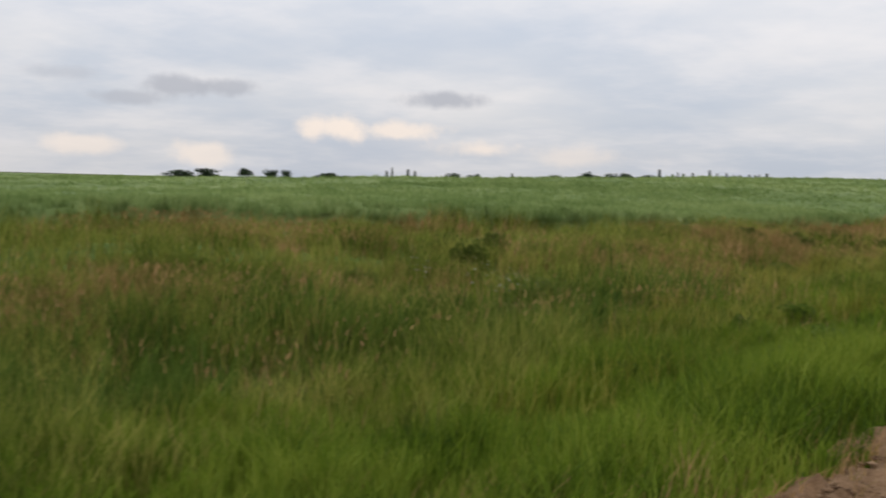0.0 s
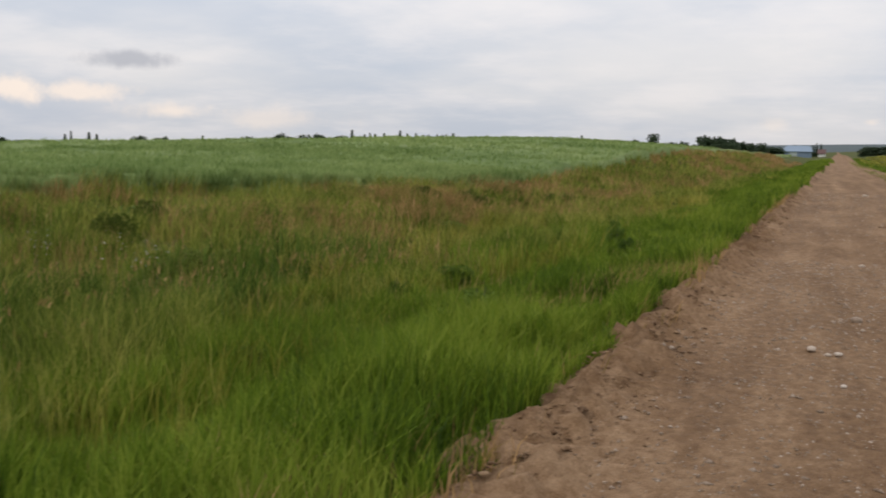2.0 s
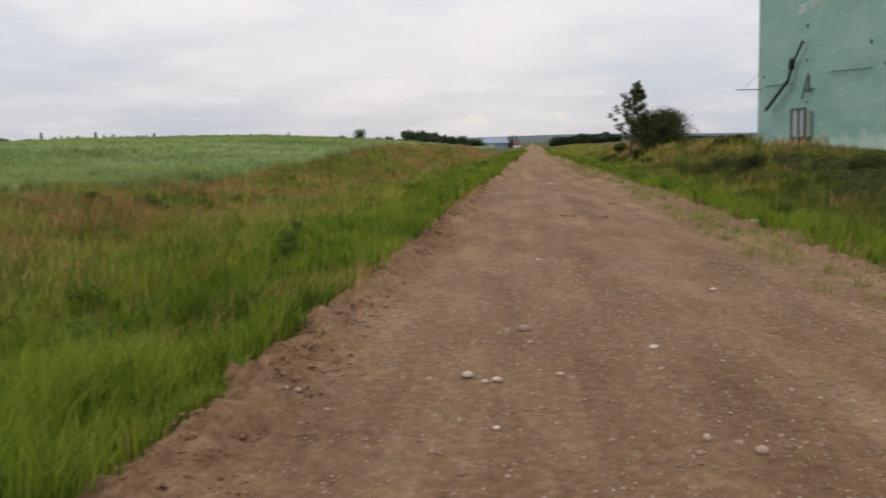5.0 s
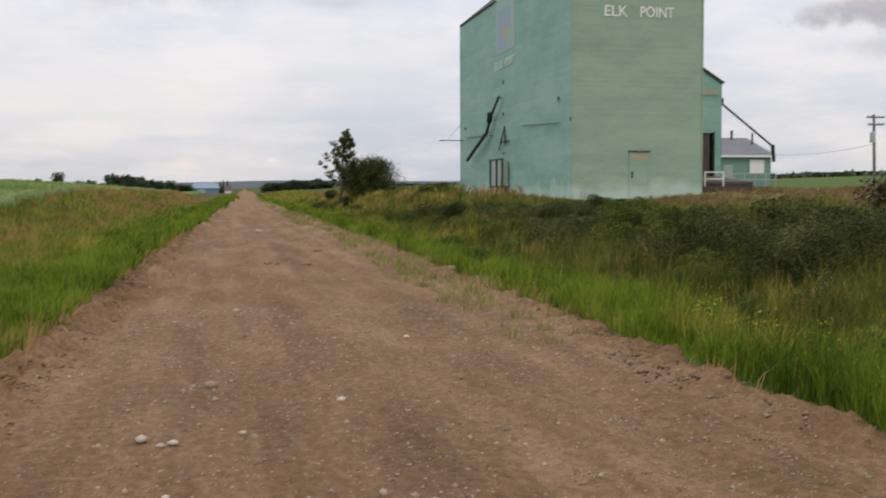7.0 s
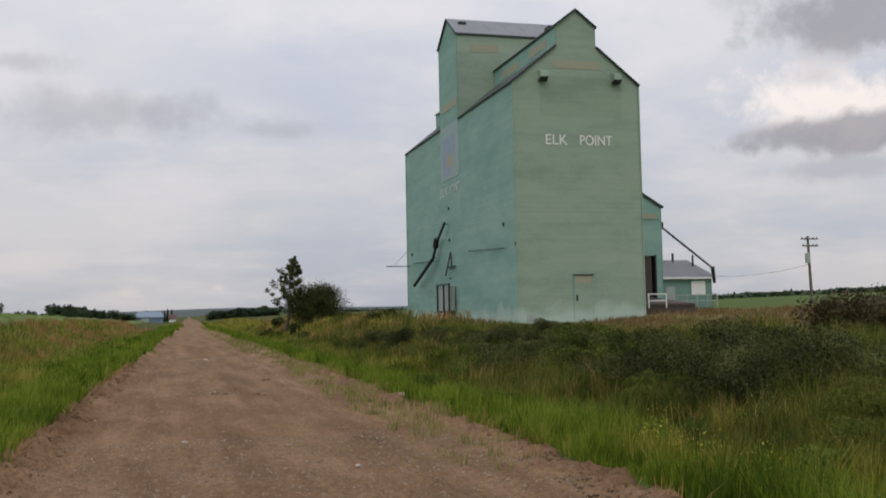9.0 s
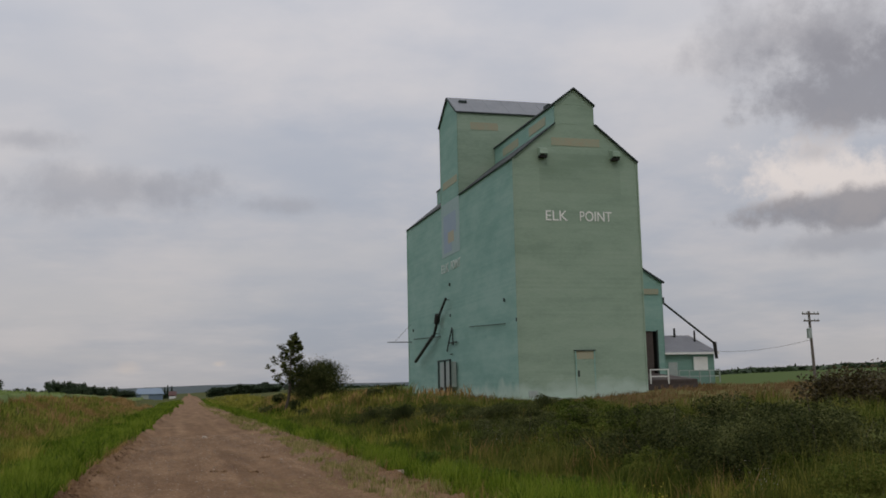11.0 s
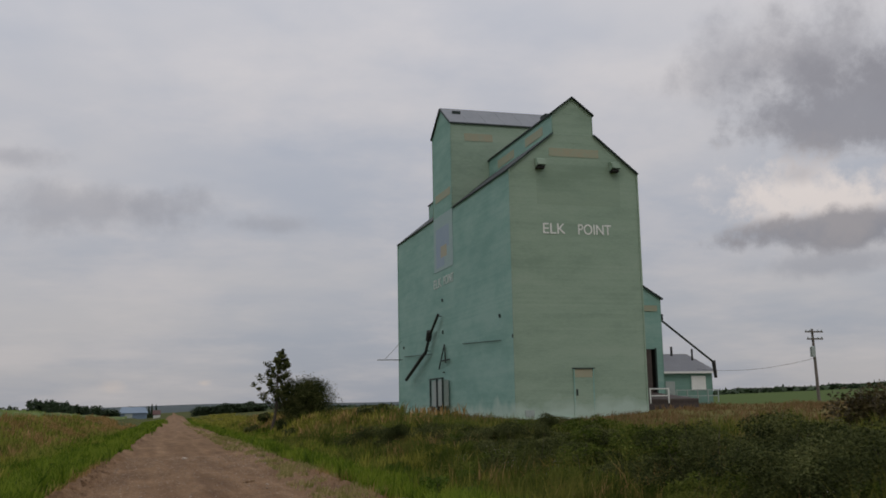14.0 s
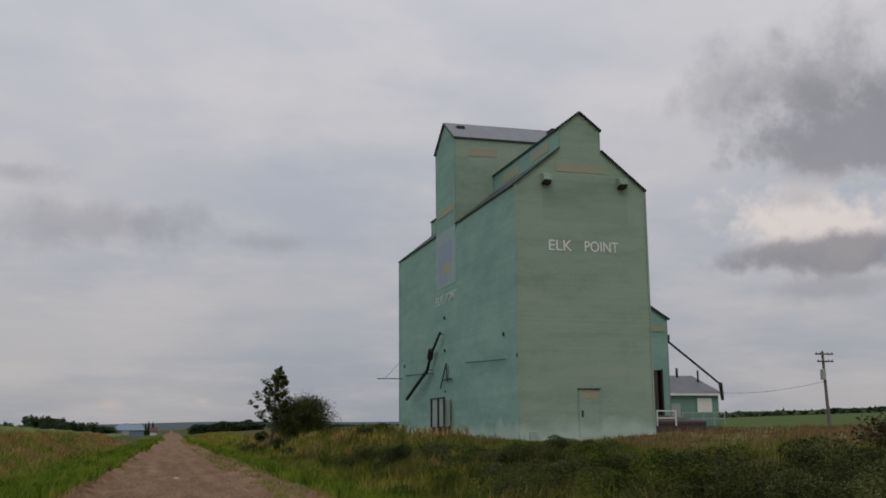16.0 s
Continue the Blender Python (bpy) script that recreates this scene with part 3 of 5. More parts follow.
def build_elevator():
    e = empty("grain_elevator", (XM, 77.3, 1.0), "tall pale green wooden grain elevator with faded lettering, standing on grass", "grain elevator")
    bm = bmesh.new()
    i = 0.05
    solid(bm, [(X0 + i, ZB), (X1 - i, ZB), (X1 - i, ZE - i), (XM + STEP - i, ZS - i), (XM + STEP - i, ZT - i), (XM, ZP - i), (XM - STEP + i, ZT - i), (XM - STEP + i, ZS - i), (X0 + i, ZE - i)], Y0 + i, Y1 - i)
    part("core", bm, M_SIDE, e)
    bm = bmesh.new()
    siding(bm, gable_span, ZB + 0.5, ZP, lambda s, z, o: (s, Y0 + 0.05 - o, z), (ZE, ZS, ZT))
    part("front_wall", bm, M_FRONT, e, "pale green lapped board end wall")
    bm = bmesh.new()
    siding(bm, gable_span, ZB, ZP, lambda s, z, o: (X0 + X1 - s, Y1 - 0.05 + o, z), (ZE, ZS, ZT))
    part("back_wall", bm, M_FRONT, e)
    bm = bmesh.new()
    siding(bm, lambda z: (Y0, Y1), ZB + 0.45, ZE, lambda s, z, o: (X0 + 0.05 - o, Y0 + Y1 - s, z))
    part("side_wall", bm, M_SIDE, e, "green lapped board wall facing the track, cooler light put into its colour")
    bm = bmesh.new()
    siding(bm, lambda z: (Y0, Y1), ZB, ZE, lambda s, z, o: (X1 - 0.05 + o, s, z))
    part("side_wall", bm, M_SIDE, e)
    bm = bmesh.new()
    box(bm, X0 - 0.02, X0 + 0.06, Y0 + 0.1, Y1, ZB - 0.3, ZB + 0.47)
    part("foundation", bm, M_PALE, e, "pale washed strip at the foot of the wall")
    bm = bmesh.new()
    box(bm, X0 - 0.02, X1 + 0.02, Y0 - 0.02, Y0 + 0.06, ZB - 0.3, ZB + 0.52)
    part("foundation", bm, M_PALE, e)
    bm = bmesh.new()
    siding(bm, lambda z: (24.0, 29.9), ZB + 0.5 + 90 * BOARD, ZB + 0.5 + 108 * BOARD, lambda s, z, o: (s, Y0 + 0.044 - o, z))
    part("painted_out_siding", bm, M_PATCH, e, "darker green painted-out stretch of boards")
    # corner boards
    for x in (X0, X1):
        bm = bmesh.new()
        box(bm, x - 0.045, x + 0.045, Y0 - 0.03, Y0 + 0.10, ZB, ZE - 0.02, 0.006)
        part("corner_board", bm, M_FRONT, e)
    bm = bmesh.new()
    box(bm, X0 - 0.03, X0 + 0.07, Y1 - 0.1, Y1 + 0.04, ZB, ZE - 0.02, 0.006)
    part("corner_board", bm, M_SIDE, e)
    # main roof, either side of the raised middle, with dark edges
    o = 0.05
    sl = (ZS - ZE) / (4.5 - STEP)
    for y0, y1 in ((Y0 - o, C0), (C1, Y1 + o)):
        for s in (-1, 1):
            bm = bmesh.new()
            slab(bm, (XM + s * STEP, y0, ZS + 0.06), (XM + s * STEP, y1, ZS + 0.06), (XM + s * (4.5 + o), y1, ZE + 0.06 - o * sl), (XM + s * (4.5 + o), y0, ZE + 0.06 - o * sl), 0.06)
            part("roof", bm, M_ROOF_DARK, e, "dark sheet roof slope")
            bm = bmesh.new()
            slab(bm, (XM, y0, ZP + 0.10), (XM, y1, ZP + 0.10), (XM + s * (STEP + o), y1, ZT + 0.10 - o * 0.78), (XM + s * (STEP + o), y0, ZT + 0.10 - o * 0.78), 0.09)
            part("monitor_roof", bm, M_ROOF_DARK, e)
            bm = bmesh.new()
            beam(bm, (XM + s * (4.5 + o), y0, ZE - o * sl + 0.02), (XM + s * (4.5 + o), y1, ZE - o * sl + 0.02), 0.05, 0.09)
            part("fascia", bm, M_TRIM, e, "dark eave board")
            bm = bmesh.new()
            siding(bm, lambda z: (y0 + o if y0 < C0 else y0, y1 if y0 < C0 else y1 - o), ZS, ZT, lambda q, z, t, s=s: (XM + s * (STEP - 0.04 + t), q, z))
            part("monitor_wall", bm, M_SIDE, e)
            bm = bmesh.new()
            beam(bm, (XM + s * (STEP + o), y0, ZT - 0.02), (XM + s * (STEP + o), y1, ZT - 0.02), 0.05, 0.10)
            part("fascia", bm, M_TRIM, e)
    for s in (-1, 1):
        for a, b, w in (((XM + s * STEP, ZS), (XM + s * (4.5 + o), ZE - o * sl), 0.08), ((XM, ZP), (XM + s * (STEP + o), ZT - o * 0.78), 0.07)):
            bm = bmesh.new()
            beam(bm, (a[0], Y0 - 0.10, a[1] + 0.02), (b[0], Y0 - 0.10, b[1] + 0.02), 0.06, w, (0, -1, 0.001))
            beam(bm, (a[0], Y0 - 0.12, a[1] + 0.02), (b[0], Y0 - 0.12, b[1] + 0.02), 0.05, w * 1.2)
            part("bargeboard", bm, M_TRIM, e, "dark verge board")
    # hatch on the raised roof
    bm = bmesh.new()
    box(bm, XM - 0.65, XM - 0.2, 65.0, 65.9, 21.5, 21.8, 0.03)
    part("roof_hatch", bm, M_TRIM, e)

    # cupola across the middle
    ym = (C0 + C1) / 2

    def cup_span(z):
        h = (C1 - C0) / 2
        if z > CE:
            h *= max(0.0, (CR - z) / (CR - CE))
        return ym - h, ym + h
    bm = bmesh.new()
    prof = [(C0 + i, ZE - 0.5), (C1 - i, ZE - 0.5), (C1 - i, CE - i), (ym, CR - i), (C0 + i, CE - i)]
    a = [bm.verts.new((X0 + i, y, z)) for y, z in prof]
    b = [bm.verts.new((X1 - i, y, z)) for y, z in prof]
    bm.faces.new(a), bm.faces.new(b[::-1])
    for k in range(5):
        bm.faces.new((a[k], b[k], b[(k + 1) % 5], a[(k + 1) % 5]))
    part("cupola_core", bm, M_SIDE, e)
    bm = bmesh.new()
    siding(bm, cup_span, ZE, CR, lambda s, z, t: (X0 + 0.05 - t, 2 * ym - s, z), (CE,))
    part("cupola_wall", bm, M_SIDE, e)
    bm = bmesh.new()
    siding(bm, cup_span, ZE, CR, lambda s, z, t: (X1 - 0.05 + t, s, z), (CE,))
    part("cupola_wall", bm, M_SIDE, e)
    bm = bmesh.new()
    siding(bm, lambda z: (X0, X1), ZE, CE, lambda s, z, t: (s, C0 + 0.05 - t, z))
    part("cupola_wall", bm, M_FRONT, e)
    bm = bmesh.new()
    siding(bm, lambda z: (X0, X1), ZE, CE, lambda s, z, t: (X0 + X1 - s, C1 - 0.05 + t, z))
    part("cupola_wall", bm, M_FRONT, e)
    for s in (-1, 1):
        y = ym + s * (2.7 + o)
        zz = CE - o * (CR - CE) / 2.7
        n = 6
        for k in range(n):
            xa, xb = X0 - o + (X1 - X0 + 2 * o) * k / n, X0 - o + (X1 - X0 + 2 * o) * (k + 1) / n
            bm = bmesh.new()
            slab(bm, (xa, ym, CR + 0.09), (xb - 0.02, ym, CR + 0.09), (xb - 0.02, y, zz + 0.09), (xa, y, zz + 0.09), 0.06)
            part("roof_sheet", bm, M_ROOF, e)
        bm = bmesh.new()
        beam(bm, (X0 - o, y, zz + 0.0), (X1 + o, y, zz + 0.0), 0.05, 0.11)
        part("fascia", bm, M_TRIM, e)
        bm = bmesh.new()
        beam(bm, (X0 - 0.10, ym, CR + 0.0), (X0 - 0.10, y, zz), 0.06, 0.07)
        part("bargeboard", bm, M_TRIM, e)
    bm = bmesh.new()
    box(bm, X0 + 0.7, X0 + 1.35, C0 + 1.6, C0 + 2.05, CR - 0.75, CR - 0.40, 0.02)
    part("roof_hatch", bm, M_TRIM, e)

    # lettering and painted-out bands
    for w in (("ELK", 24.36, 25.92, 12.80, 13.48), ("POINT", 26.80, 29.12, 12.80, 13.48)):
        text_mesh("lettering", [w], M_WHITE, e, lambda s, z, d: (s, Y0 + 0.014 - d, z), "white painted place name")
    for w in (("ELK", 80.5, 78.3, 11.35, 12.05), ("POINT", 77.6, 74.9, 11.35, 12.05)):
        text_mesh("lettering", [w], M_FADED_WHITE, e, lambda s, z, d: (X0 + 0.014 - d, s, z), "worn white painted place name")

    def band(x0, x1, y0, y1, z0, z1):
        bm = bmesh.new()
        box(bm, x0, x1, y0, y1, z0, z1)
        part("painted_band", bm, M_ORANGE, e, "faded orange painted-out band")
    band(24.95, 28.45, Y0 + 0.016, Y0 + 0.05, 17.95, 18.50)
    band(23.3, 25.6, C0 + 0.016, C0 + 0.05, 22.35, 22.95)
    band(XM - STEP + 0.006, XM - STEP + 0.05, 63.6, 66.9, 19.8, 20.4)
    band(XM - STEP + 0.006, XM - STEP + 0.05, 69.2, 72.8, 19.7, 20.3)
    band(X0 + 0.016, X0 + 0.05, 75.4, 79.6, 18.2, 18.8)
    bm = bmesh.new()
    box(bm, X0 + 0.016, X0 + 0.05, 74.95, 80.25, 12.6, 17.0)
    part("painted_panel", bm, M_LILAC, e, "faded grey painted panel")
    bm = bmesh.new()
    box(bm, X0 + 0.012, X0 + 0.05, 75.9, 79.6, 12.9, 16.0)
    edges = [ed for ed in bm.edges if abs(ed.verts[0].co.x - ed.verts[1].co.x) > 0.02 and ed.verts[0].co.y < 77 and ed.verts[0].co.z < 13.0]
    bmesh.ops.bevel(bm, geom=edges, offset=1.4, segments=6, affect="EDGES")
    part("painted_crest", bm, M_LILAC_DK, e, "faded blue painted shield")
    bm = bmesh.new()
    box(bm, X0 + 0.008, X0 + 0.05, 76.6, 78.3, 13.6, 14.5)
    part("painted_mark", bm, M_MARK, e)

    # door in the front wall
    bm = bmesh.new()
    box(bm, 26.14, 27.38, Y0 - 0.035, Y0 + 0.04, 1.2, 3.58, 0.01)
    door = part("door", bm, M_FRONT, e, "plank door painted like the wall")
    for x0, x1, z0, z1 in ((26.06, 26.14, 1.2, 4.14), (27.38, 27.46, 1.2, 4.14)):
        bm = bmesh.new()
        box(bm, x0, x1, Y0 - 0.05, Y0 + 0.02, z0, z1)
        part("door_jamb", bm, M_SIDE, door)
    bm = bmesh.new()
    box(bm, 26.0, 27.5, Y0 - 0.10, Y0 + 0.02, 4.14, 4.20)
    part("drip_cap", bm, M_TRIM, door)
    bm = bmesh.new()
    box(bm, 26.2, 26.32, Y0 - 0.07, Y0 - 0.03, 2.45, 2.85)
    part("lock_plate", bm, M_TRIM, door)
    band(26.14, 27.38, Y0 - 0.01, Y0 + 0.04, 3.60, 4.12)
    # low vent
    bm = bmesh.new()
    box(bm, 22.75, 23.35, Y0 - 0.05, Y0 + 0.02, 1.15, 1.6, 0.01)
    part("vent", bm, M_STEEL, e)
    # hooded vents high up
    for x in (24.2, 29.45):
        bm = bmesh.new()
        y = Y0
        v = [bm.verts.new(p) for p in ((x - 0.28, y, 17.05), (x + 0.28, y, 17.05), (x + 0.28, y, 17.75), (x - 0.28, y, 17.75),
                                       (x - 0.28, y - 0.55, 17.22), (x + 0.28, y - 0.55, 17.22), (x + 0.28, y - 0.50, 17.58), (x - 0.28, y - 0.50, 17.58))]
        for f in ((3, 2, 6, 7), (7, 6, 5, 4), (0, 3, 7, 4), (2, 1, 5, 6)):
            bm.faces.new([v[k] for k in f])
        hood = part("vent_hood", bm, M_FRONT, e, "square sheet-metal hood")
        # solid near-black block as the shade inside the hood
        bm = bmesh.new()
        box(bm, x - 0.24, x + 0.24, y - 0.45, y - 0.02, 17.0, 17.15)
        part("grille", bm, M_DARK, hood)
    # loading spout down the side wall
    bm = bmesh.new()
    px = X0 - 0.35
    for a, b, r in (((px, 78.1, 9.1), (px, 80.6, 7.7), 0.10), ((px, 80.6, 7.7), (px, 82.1, 6.3), 0.12), ((px - 0.1, 82.0, 6.3), (px - 0.15, 88.0, 4.4), 0.14)):
        tube(bm, a, b, r)
    tube(bm, (px, 80.7, 8.0), (px, 81.1, 7.3), 0.24)
    spout = part("loading_spout", bm, M_BLACK, e, "black jointed iron loading spout")
    for y, z in ((78.3, 9.0), (81.9, 6.5)):
        bm = bmesh.new()
        beam(bm, (X0, y, z), (px, y, z), 0.06, 0.06)
        part("bracket", bm, M_BLACK, spout)
    bm = bmesh.new()
    for a, b in (((77.3, 6.7), (78.9, 4.9)), ((77.3, 6.7), (77.0, 5.3)), ((78.2, 5.5), (76.0, 5.5)), ((77.8, 4.6), (77.4, 4.6))):
        beam(bm, (X0 - 0.12, a[0], a[1]), (X0 - 0.12, b[0], b[1]), 0.08, 0.10)
    part("spout_bracket", bm, M_TRIM, e)
    for a, b, r in (((X0 - 0.08, 90.3, 6.5), (X0 - 0.08, 81.0, 6.2), 0.03), ((X0 - 0.08, 72.6, 6.45), (X0 - 0.08, 64.2, 6.1), 0.025), ((X0, 91.5, 6.3), (X0 - 2.3, 91.5, 6.3), 0.04), ((X0, 91.5, 8.0), (X0 - 1.6, 91.5, 6.35), 0.015)):
        bm = bmesh.new()
        tube(bm, a, b, r)
        part("rod", bm, M_TRIM, e, "thin iron rod")
    for y, z in ((64.4, 7.6), (61.95, 6.1), (90.6, 7.2), (77.9, 10.1), (77.9, 7.6)):
        bm = bmesh.new()
        box(bm, X0 - 0.09, X0, y, y + 0.14, z, z + 0.24, 0.01)
        part("wall_bracket", bm, M_TRIM, e)
    # steel leg housing at the foot of the wall
    bm = bmesh.new()
    box(bm, X0 - 0.55, X0 - 0.05, 76.5, 79.6, 2.0, 4.0, 0.03)
    leg = part("leg_housing", bm, M_STEEL, e, "galvanised steel housing on iron legs")
    for y in (76.3, 77.9, 79.8):
        bm = bmesh.new()
        box(bm, X0 - 0.66, X0 - 0.54, y - 0.08, y + 0.08, 1.9, 4.15)
        part("housing_post", bm, M_TRIM, leg)
    bm = bmesh.new()
    beam(bm, (X0 - 0.6, 76.2, 4.12), (X0 - 0.6, 79.9, 4.12), 0.14, 0.1)
    part("housing_rail", bm, M_TRIM, leg)
    for ya, yb in ((79.2, 80.8), (77.6, 78.3), (76.8, 78.0)):
        bm = bmesh.new()
        tube(bm, (X0 - 0.5, ya, 2.0), (X0 - 0.75, yb, 0.6), 0.14)
        part("discharge_leg", bm, M_BLACK if ya < 79 else M_DOORWOOD, leg)
    return e


build_elevator()

# ---- beside the elevator ----
def build_driveway_shed():
    s = empty("driveway_shed", (34.7, 76, 2.0), "tall green board shed over the drive-through with an open dark doorway", "shed")
    x0, x1, y0, y1, ze, zr, zb = X1 + 0.04, 38.15, 72.5, 83.0, 10.0, 12.1, 1.6
    xm = (x0 + x1) / 2

    def span(z):
        h = (x1 - x0) / 2 * (1.0 if z <= ze else max(0.0, (zr - z) / (zr - ze)))
        return xm - h, xm + h
    dl, dr, dh = 32.6, 37.45, 6.05
    # the front wall leaves the doorway open
    bm = bmesh.new()
    siding(bm, lambda z: (x0, dl), zb, dh, lambda q, z, o: (q, y0 + 0.05 - o, z))
    siding(bm, lambda z: (dr, x1), zb, dh, lambda q, z, o: (q, y0 + 0.05 - o, z))
    siding(bm, span, dh, zr, lambda q, z, o: (q, y0 + 0.05 - o, z), (ze,))
    part("front_wall", bm, M_SIDE, s)
    bm = bmesh.new()
    siding(bm, lambda z: (y0, y1), zb, ze, lambda q, z, o: (x1 - 0.05 + o, q, z))
    part("side_wall", bm, M_SIDE, s)
    bm = bmesh.new()
    siding(bm, span, zb, zr, lambda q, z, o: (x0 + x1 - q, y1 - 0.05 + o, z), (ze,))
    part("back_wall", bm, M_SIDE, s)
    # added near-black boxes give the doorway its painted inner darkness
    bm = bmesh.new()
    box(bm, dl, dl + 0.1, y0 + 0.1, y1 - 0.1, zb, dh + 0.3)
    box(bm, dr, dr + 0.1, y0 + 0.1, y1 - 0.1, zb, dh + 0.3)
    box(bm, dl, dr + 0.1, y1 - 0.3, y1 - 0.2, zb, dh + 0.3)
    box(bm, dl, dr + 0.1, y0 + 0.1, y1 - 0.1, dh + 0.3, dh + 0.4)
    part("lining", bm, M_DARK, s, "near-black boxes painted as the shade inside the driveway")
    bm = bmesh.new()
    box(bm, dr - 1.9, dr - 0.25, y0 + 0.14, y0 + 0.2, zb, dh)
    part("sliding_door", bm, M_DOORWOOD, s, "brown board sliding door half open")
    for side in (-1, 1):
        bm = bmesh.new()
        slab(bm, (xm, y0 - 0.12, zr + 0.08), (xm, y1 + 0.12, zr + 0.08), (xm + side * 3.63, y1 + 0.12, ze - 0.05), (xm + side * 3.63, y0 - 0.12, ze - 0.05), 0.08)
        part("roof", bm, M_ROOF, s)
        bm = bmesh.new()
        beam(bm, (xm, y0 - 0.1, zr - 0.04), (xm + side * 3.6, y0 - 0.1, ze - 0.12), 0.05, 0.16)
        part("bargeboard", bm, M_TRIM, s)
    for x in (dl - 0.06, dr + 0.06):
        bm = bmesh.new()
        box(bm, x - 0.06, x + 0.06, y0 - 0.02, y0 + 0.06, zb, dh + 0.08)
        part("door_jamb", bm, M_TRIM, s)
    bm = bmesh.new()
    box(bm, 33.0, 37.8, y0 - 0.02, y0 + 0.02, 8.95, 9.4)
    part("painted_band", bm, M_ORANGE, s, "faded orange painted-out band")
    bm = bmesh.new()
    box(bm, x1, x1 + 0.2, y0 + 0.1, y0 + 0.3, 8.3, 8.75, 0.02)
    part("lamp", bm, M_TRIM, s)
    # grain spout leaning out over the yard
    g = empty("grain_spout", (45.7, 78, 2.6), "long dark steel grain spout reaching out from the shed wall", "grain spout")
    bm = bmesh.new()
    tube(bm, (38.1, 76.6, 10.3), (45.7, 78, 5.32), 0.09)
    part("pipe", bm, M_TRIM, g)
    bm = bmesh.new()
    tube(bm, (45.72, 78, 5.45), (45.86, 78, 4.0), 0.17, 0.13)
    part("drop_pipe", bm, M_BLACK, g)
    bm = bmesh.new()
    beam(bm, (38.1, 76.6, 9.1), (40.4, 77.02, 8.75), 0.06, 0.06)
    part("brace", bm, M_TRIM, g)


def build_office():
    o = empty("office", (47, 86, 2.2), "low green office with a grey roof and white blinded window", "office building")
    x0, x1, y0, y1, zb, ze = 40.4, 49.1, 84.0, 90.0, 1.8, 4.7
    bm = bmesh.new()
    box(bm, x0 + 0.05, x1 - 0.05, y0 + 0.05, y1 - 0.05, zb, ze)
    part("core", bm, M_OFFICE, o)
    for name, f, a, b in (("front_wall", lambda q, z, t: (q, y0 + 0.05 - t, z), x0, x1), ("side_wall", lambda q, z, t: (x1 - 0.05 + t, q, z), y0, y1), ("side_wall", lambda q, z, t: (x0 + 0.05 - t, y0 + y1 - q, z), y0, y1)):
        bm = bmesh.new()
        siding(bm, lambda z: (a, b), zb, ze, f)
        part(name, bm, M_OFFICE, o)
    zr, e = 6.5, 0.35
    ym = (y0 + y1) / 2
    c = [(x0 - e, y0 - e), (x1 + e, y0 - e), (x1 + e, y1 + e), (x0 - e, y1 + e)]
    r = [(x0 + 2.4, ym), (x1 - 0.8, ym)]
    for k, face in enumerate(((c[0], c[1], r[1], r[0]), (c[1], c[2], r[1]), (c[2], c[3], r[0], r[1]), (c[3], c[0], r[0]))):
        bm = bmesh.new()
        top = [bm.verts.new((p[0], p[1], zr if p in r else ze + 0.05)) for p in face]
        bm.faces.new(top)
        bmesh.ops.solidify(bm, geom=bm.faces[:], thickness=0.05)
        part("roof_slope", bm, M_ROOF_PALE, o, "grey sheet roof slope")
    bm = bmesh.new()
    beam(bm, (x0 - e, y0 - e - 0.02, ze - 0.02), (x1 + e, y0 - e - 0.02, ze - 0.02), 0.04, 0.18)
    part("fascia", bm, M_WHITE, o, "white eave board")
    bm = bmesh.new()
    box(bm, 46.95, 48.4, y0 - 0.04, y0 + 0.03, 3.12, 4.38, 0.01)
    w = part("window", bm, M_WHITE, o, "window blinded with a white board")
    for q in ((46.87, 46.95, 3.05, 4.45), (48.4, 48.48, 3.05, 4.45)):
        bm = bmesh.new()
        box(bm, q[0], q[1], y0 - 0.06, y0 + 0.02, q[2], q[3])
        part("window_frame", bm, M_OFFICE, w)
    bm = bmesh.new()
    box(bm, 44.4, 45.3, y0 - 0.04, y0 + 0.03, 1.9, 3.9, 0.01)
    part("door", bm, M_STEEL, o)
    bm = bmesh.new()
    tube(bm, (46.6, ym - 0.3, 6.2), (46.6, ym - 0.3, 7.15), 0.11)
    part("chimney_pipe", bm, M_BLACK, o)
    bm = bmesh.new()
    tube(bm, (48.2, ym - 1.2, 5.6), (48.2, ym - 1.2, 6.9), 0.09)
    part("chimney_pipe", bm, M_BLACK, o)


def build_railing(name, pts, z_low, height, mat, label, posts=4, rails=2):
    f = empty(name, (*pts[0], z_low), label, "railing")
    for (xa, ya), (xb, yb) in zip(pts, pts[1:]):
        for k in range(posts):
            t = k / (posts - 1)
            x, y = xa + (xb - xa) * t, ya + (yb - ya) * t
            bm = bmesh.new()
            box(bm, x - 0.045, x + 0.045, y - 0.045, y + 0.045, z_low, z_low + height, 0.01)
            part("post", bm, mat, f)
        for k in range(rails):
            z = z_low + height - 0.05 - k * height * 0.45
            bm = bmesh.new()
            beam(bm, (xa, ya, z), (xb, yb, z), 0.05, 0.08)
            part("rail", bm, mat, f)


def build_ramp():
    r = empty("ramp", (35, 68, 1.5), "brown timber approach ramp beside the elevator", "ramp")
    bm = bmesh.new()
    a = [(33.2, 66.0, 2.2), (37.2, 66.0, 2.2), (37.2, 72.4, 2.75), (33.2, 72.4, 2.75)]
    slab(bm, *a, 0.25)
    part("deck", bm, M_DOORWOOD, r)
    bm = bmesh.new()
    box(bm, 33.2, 37.2, 66.0, 66.15, 1.2, 2.0)
    part("retaining_board", bm, M_DOORWOOD, r)


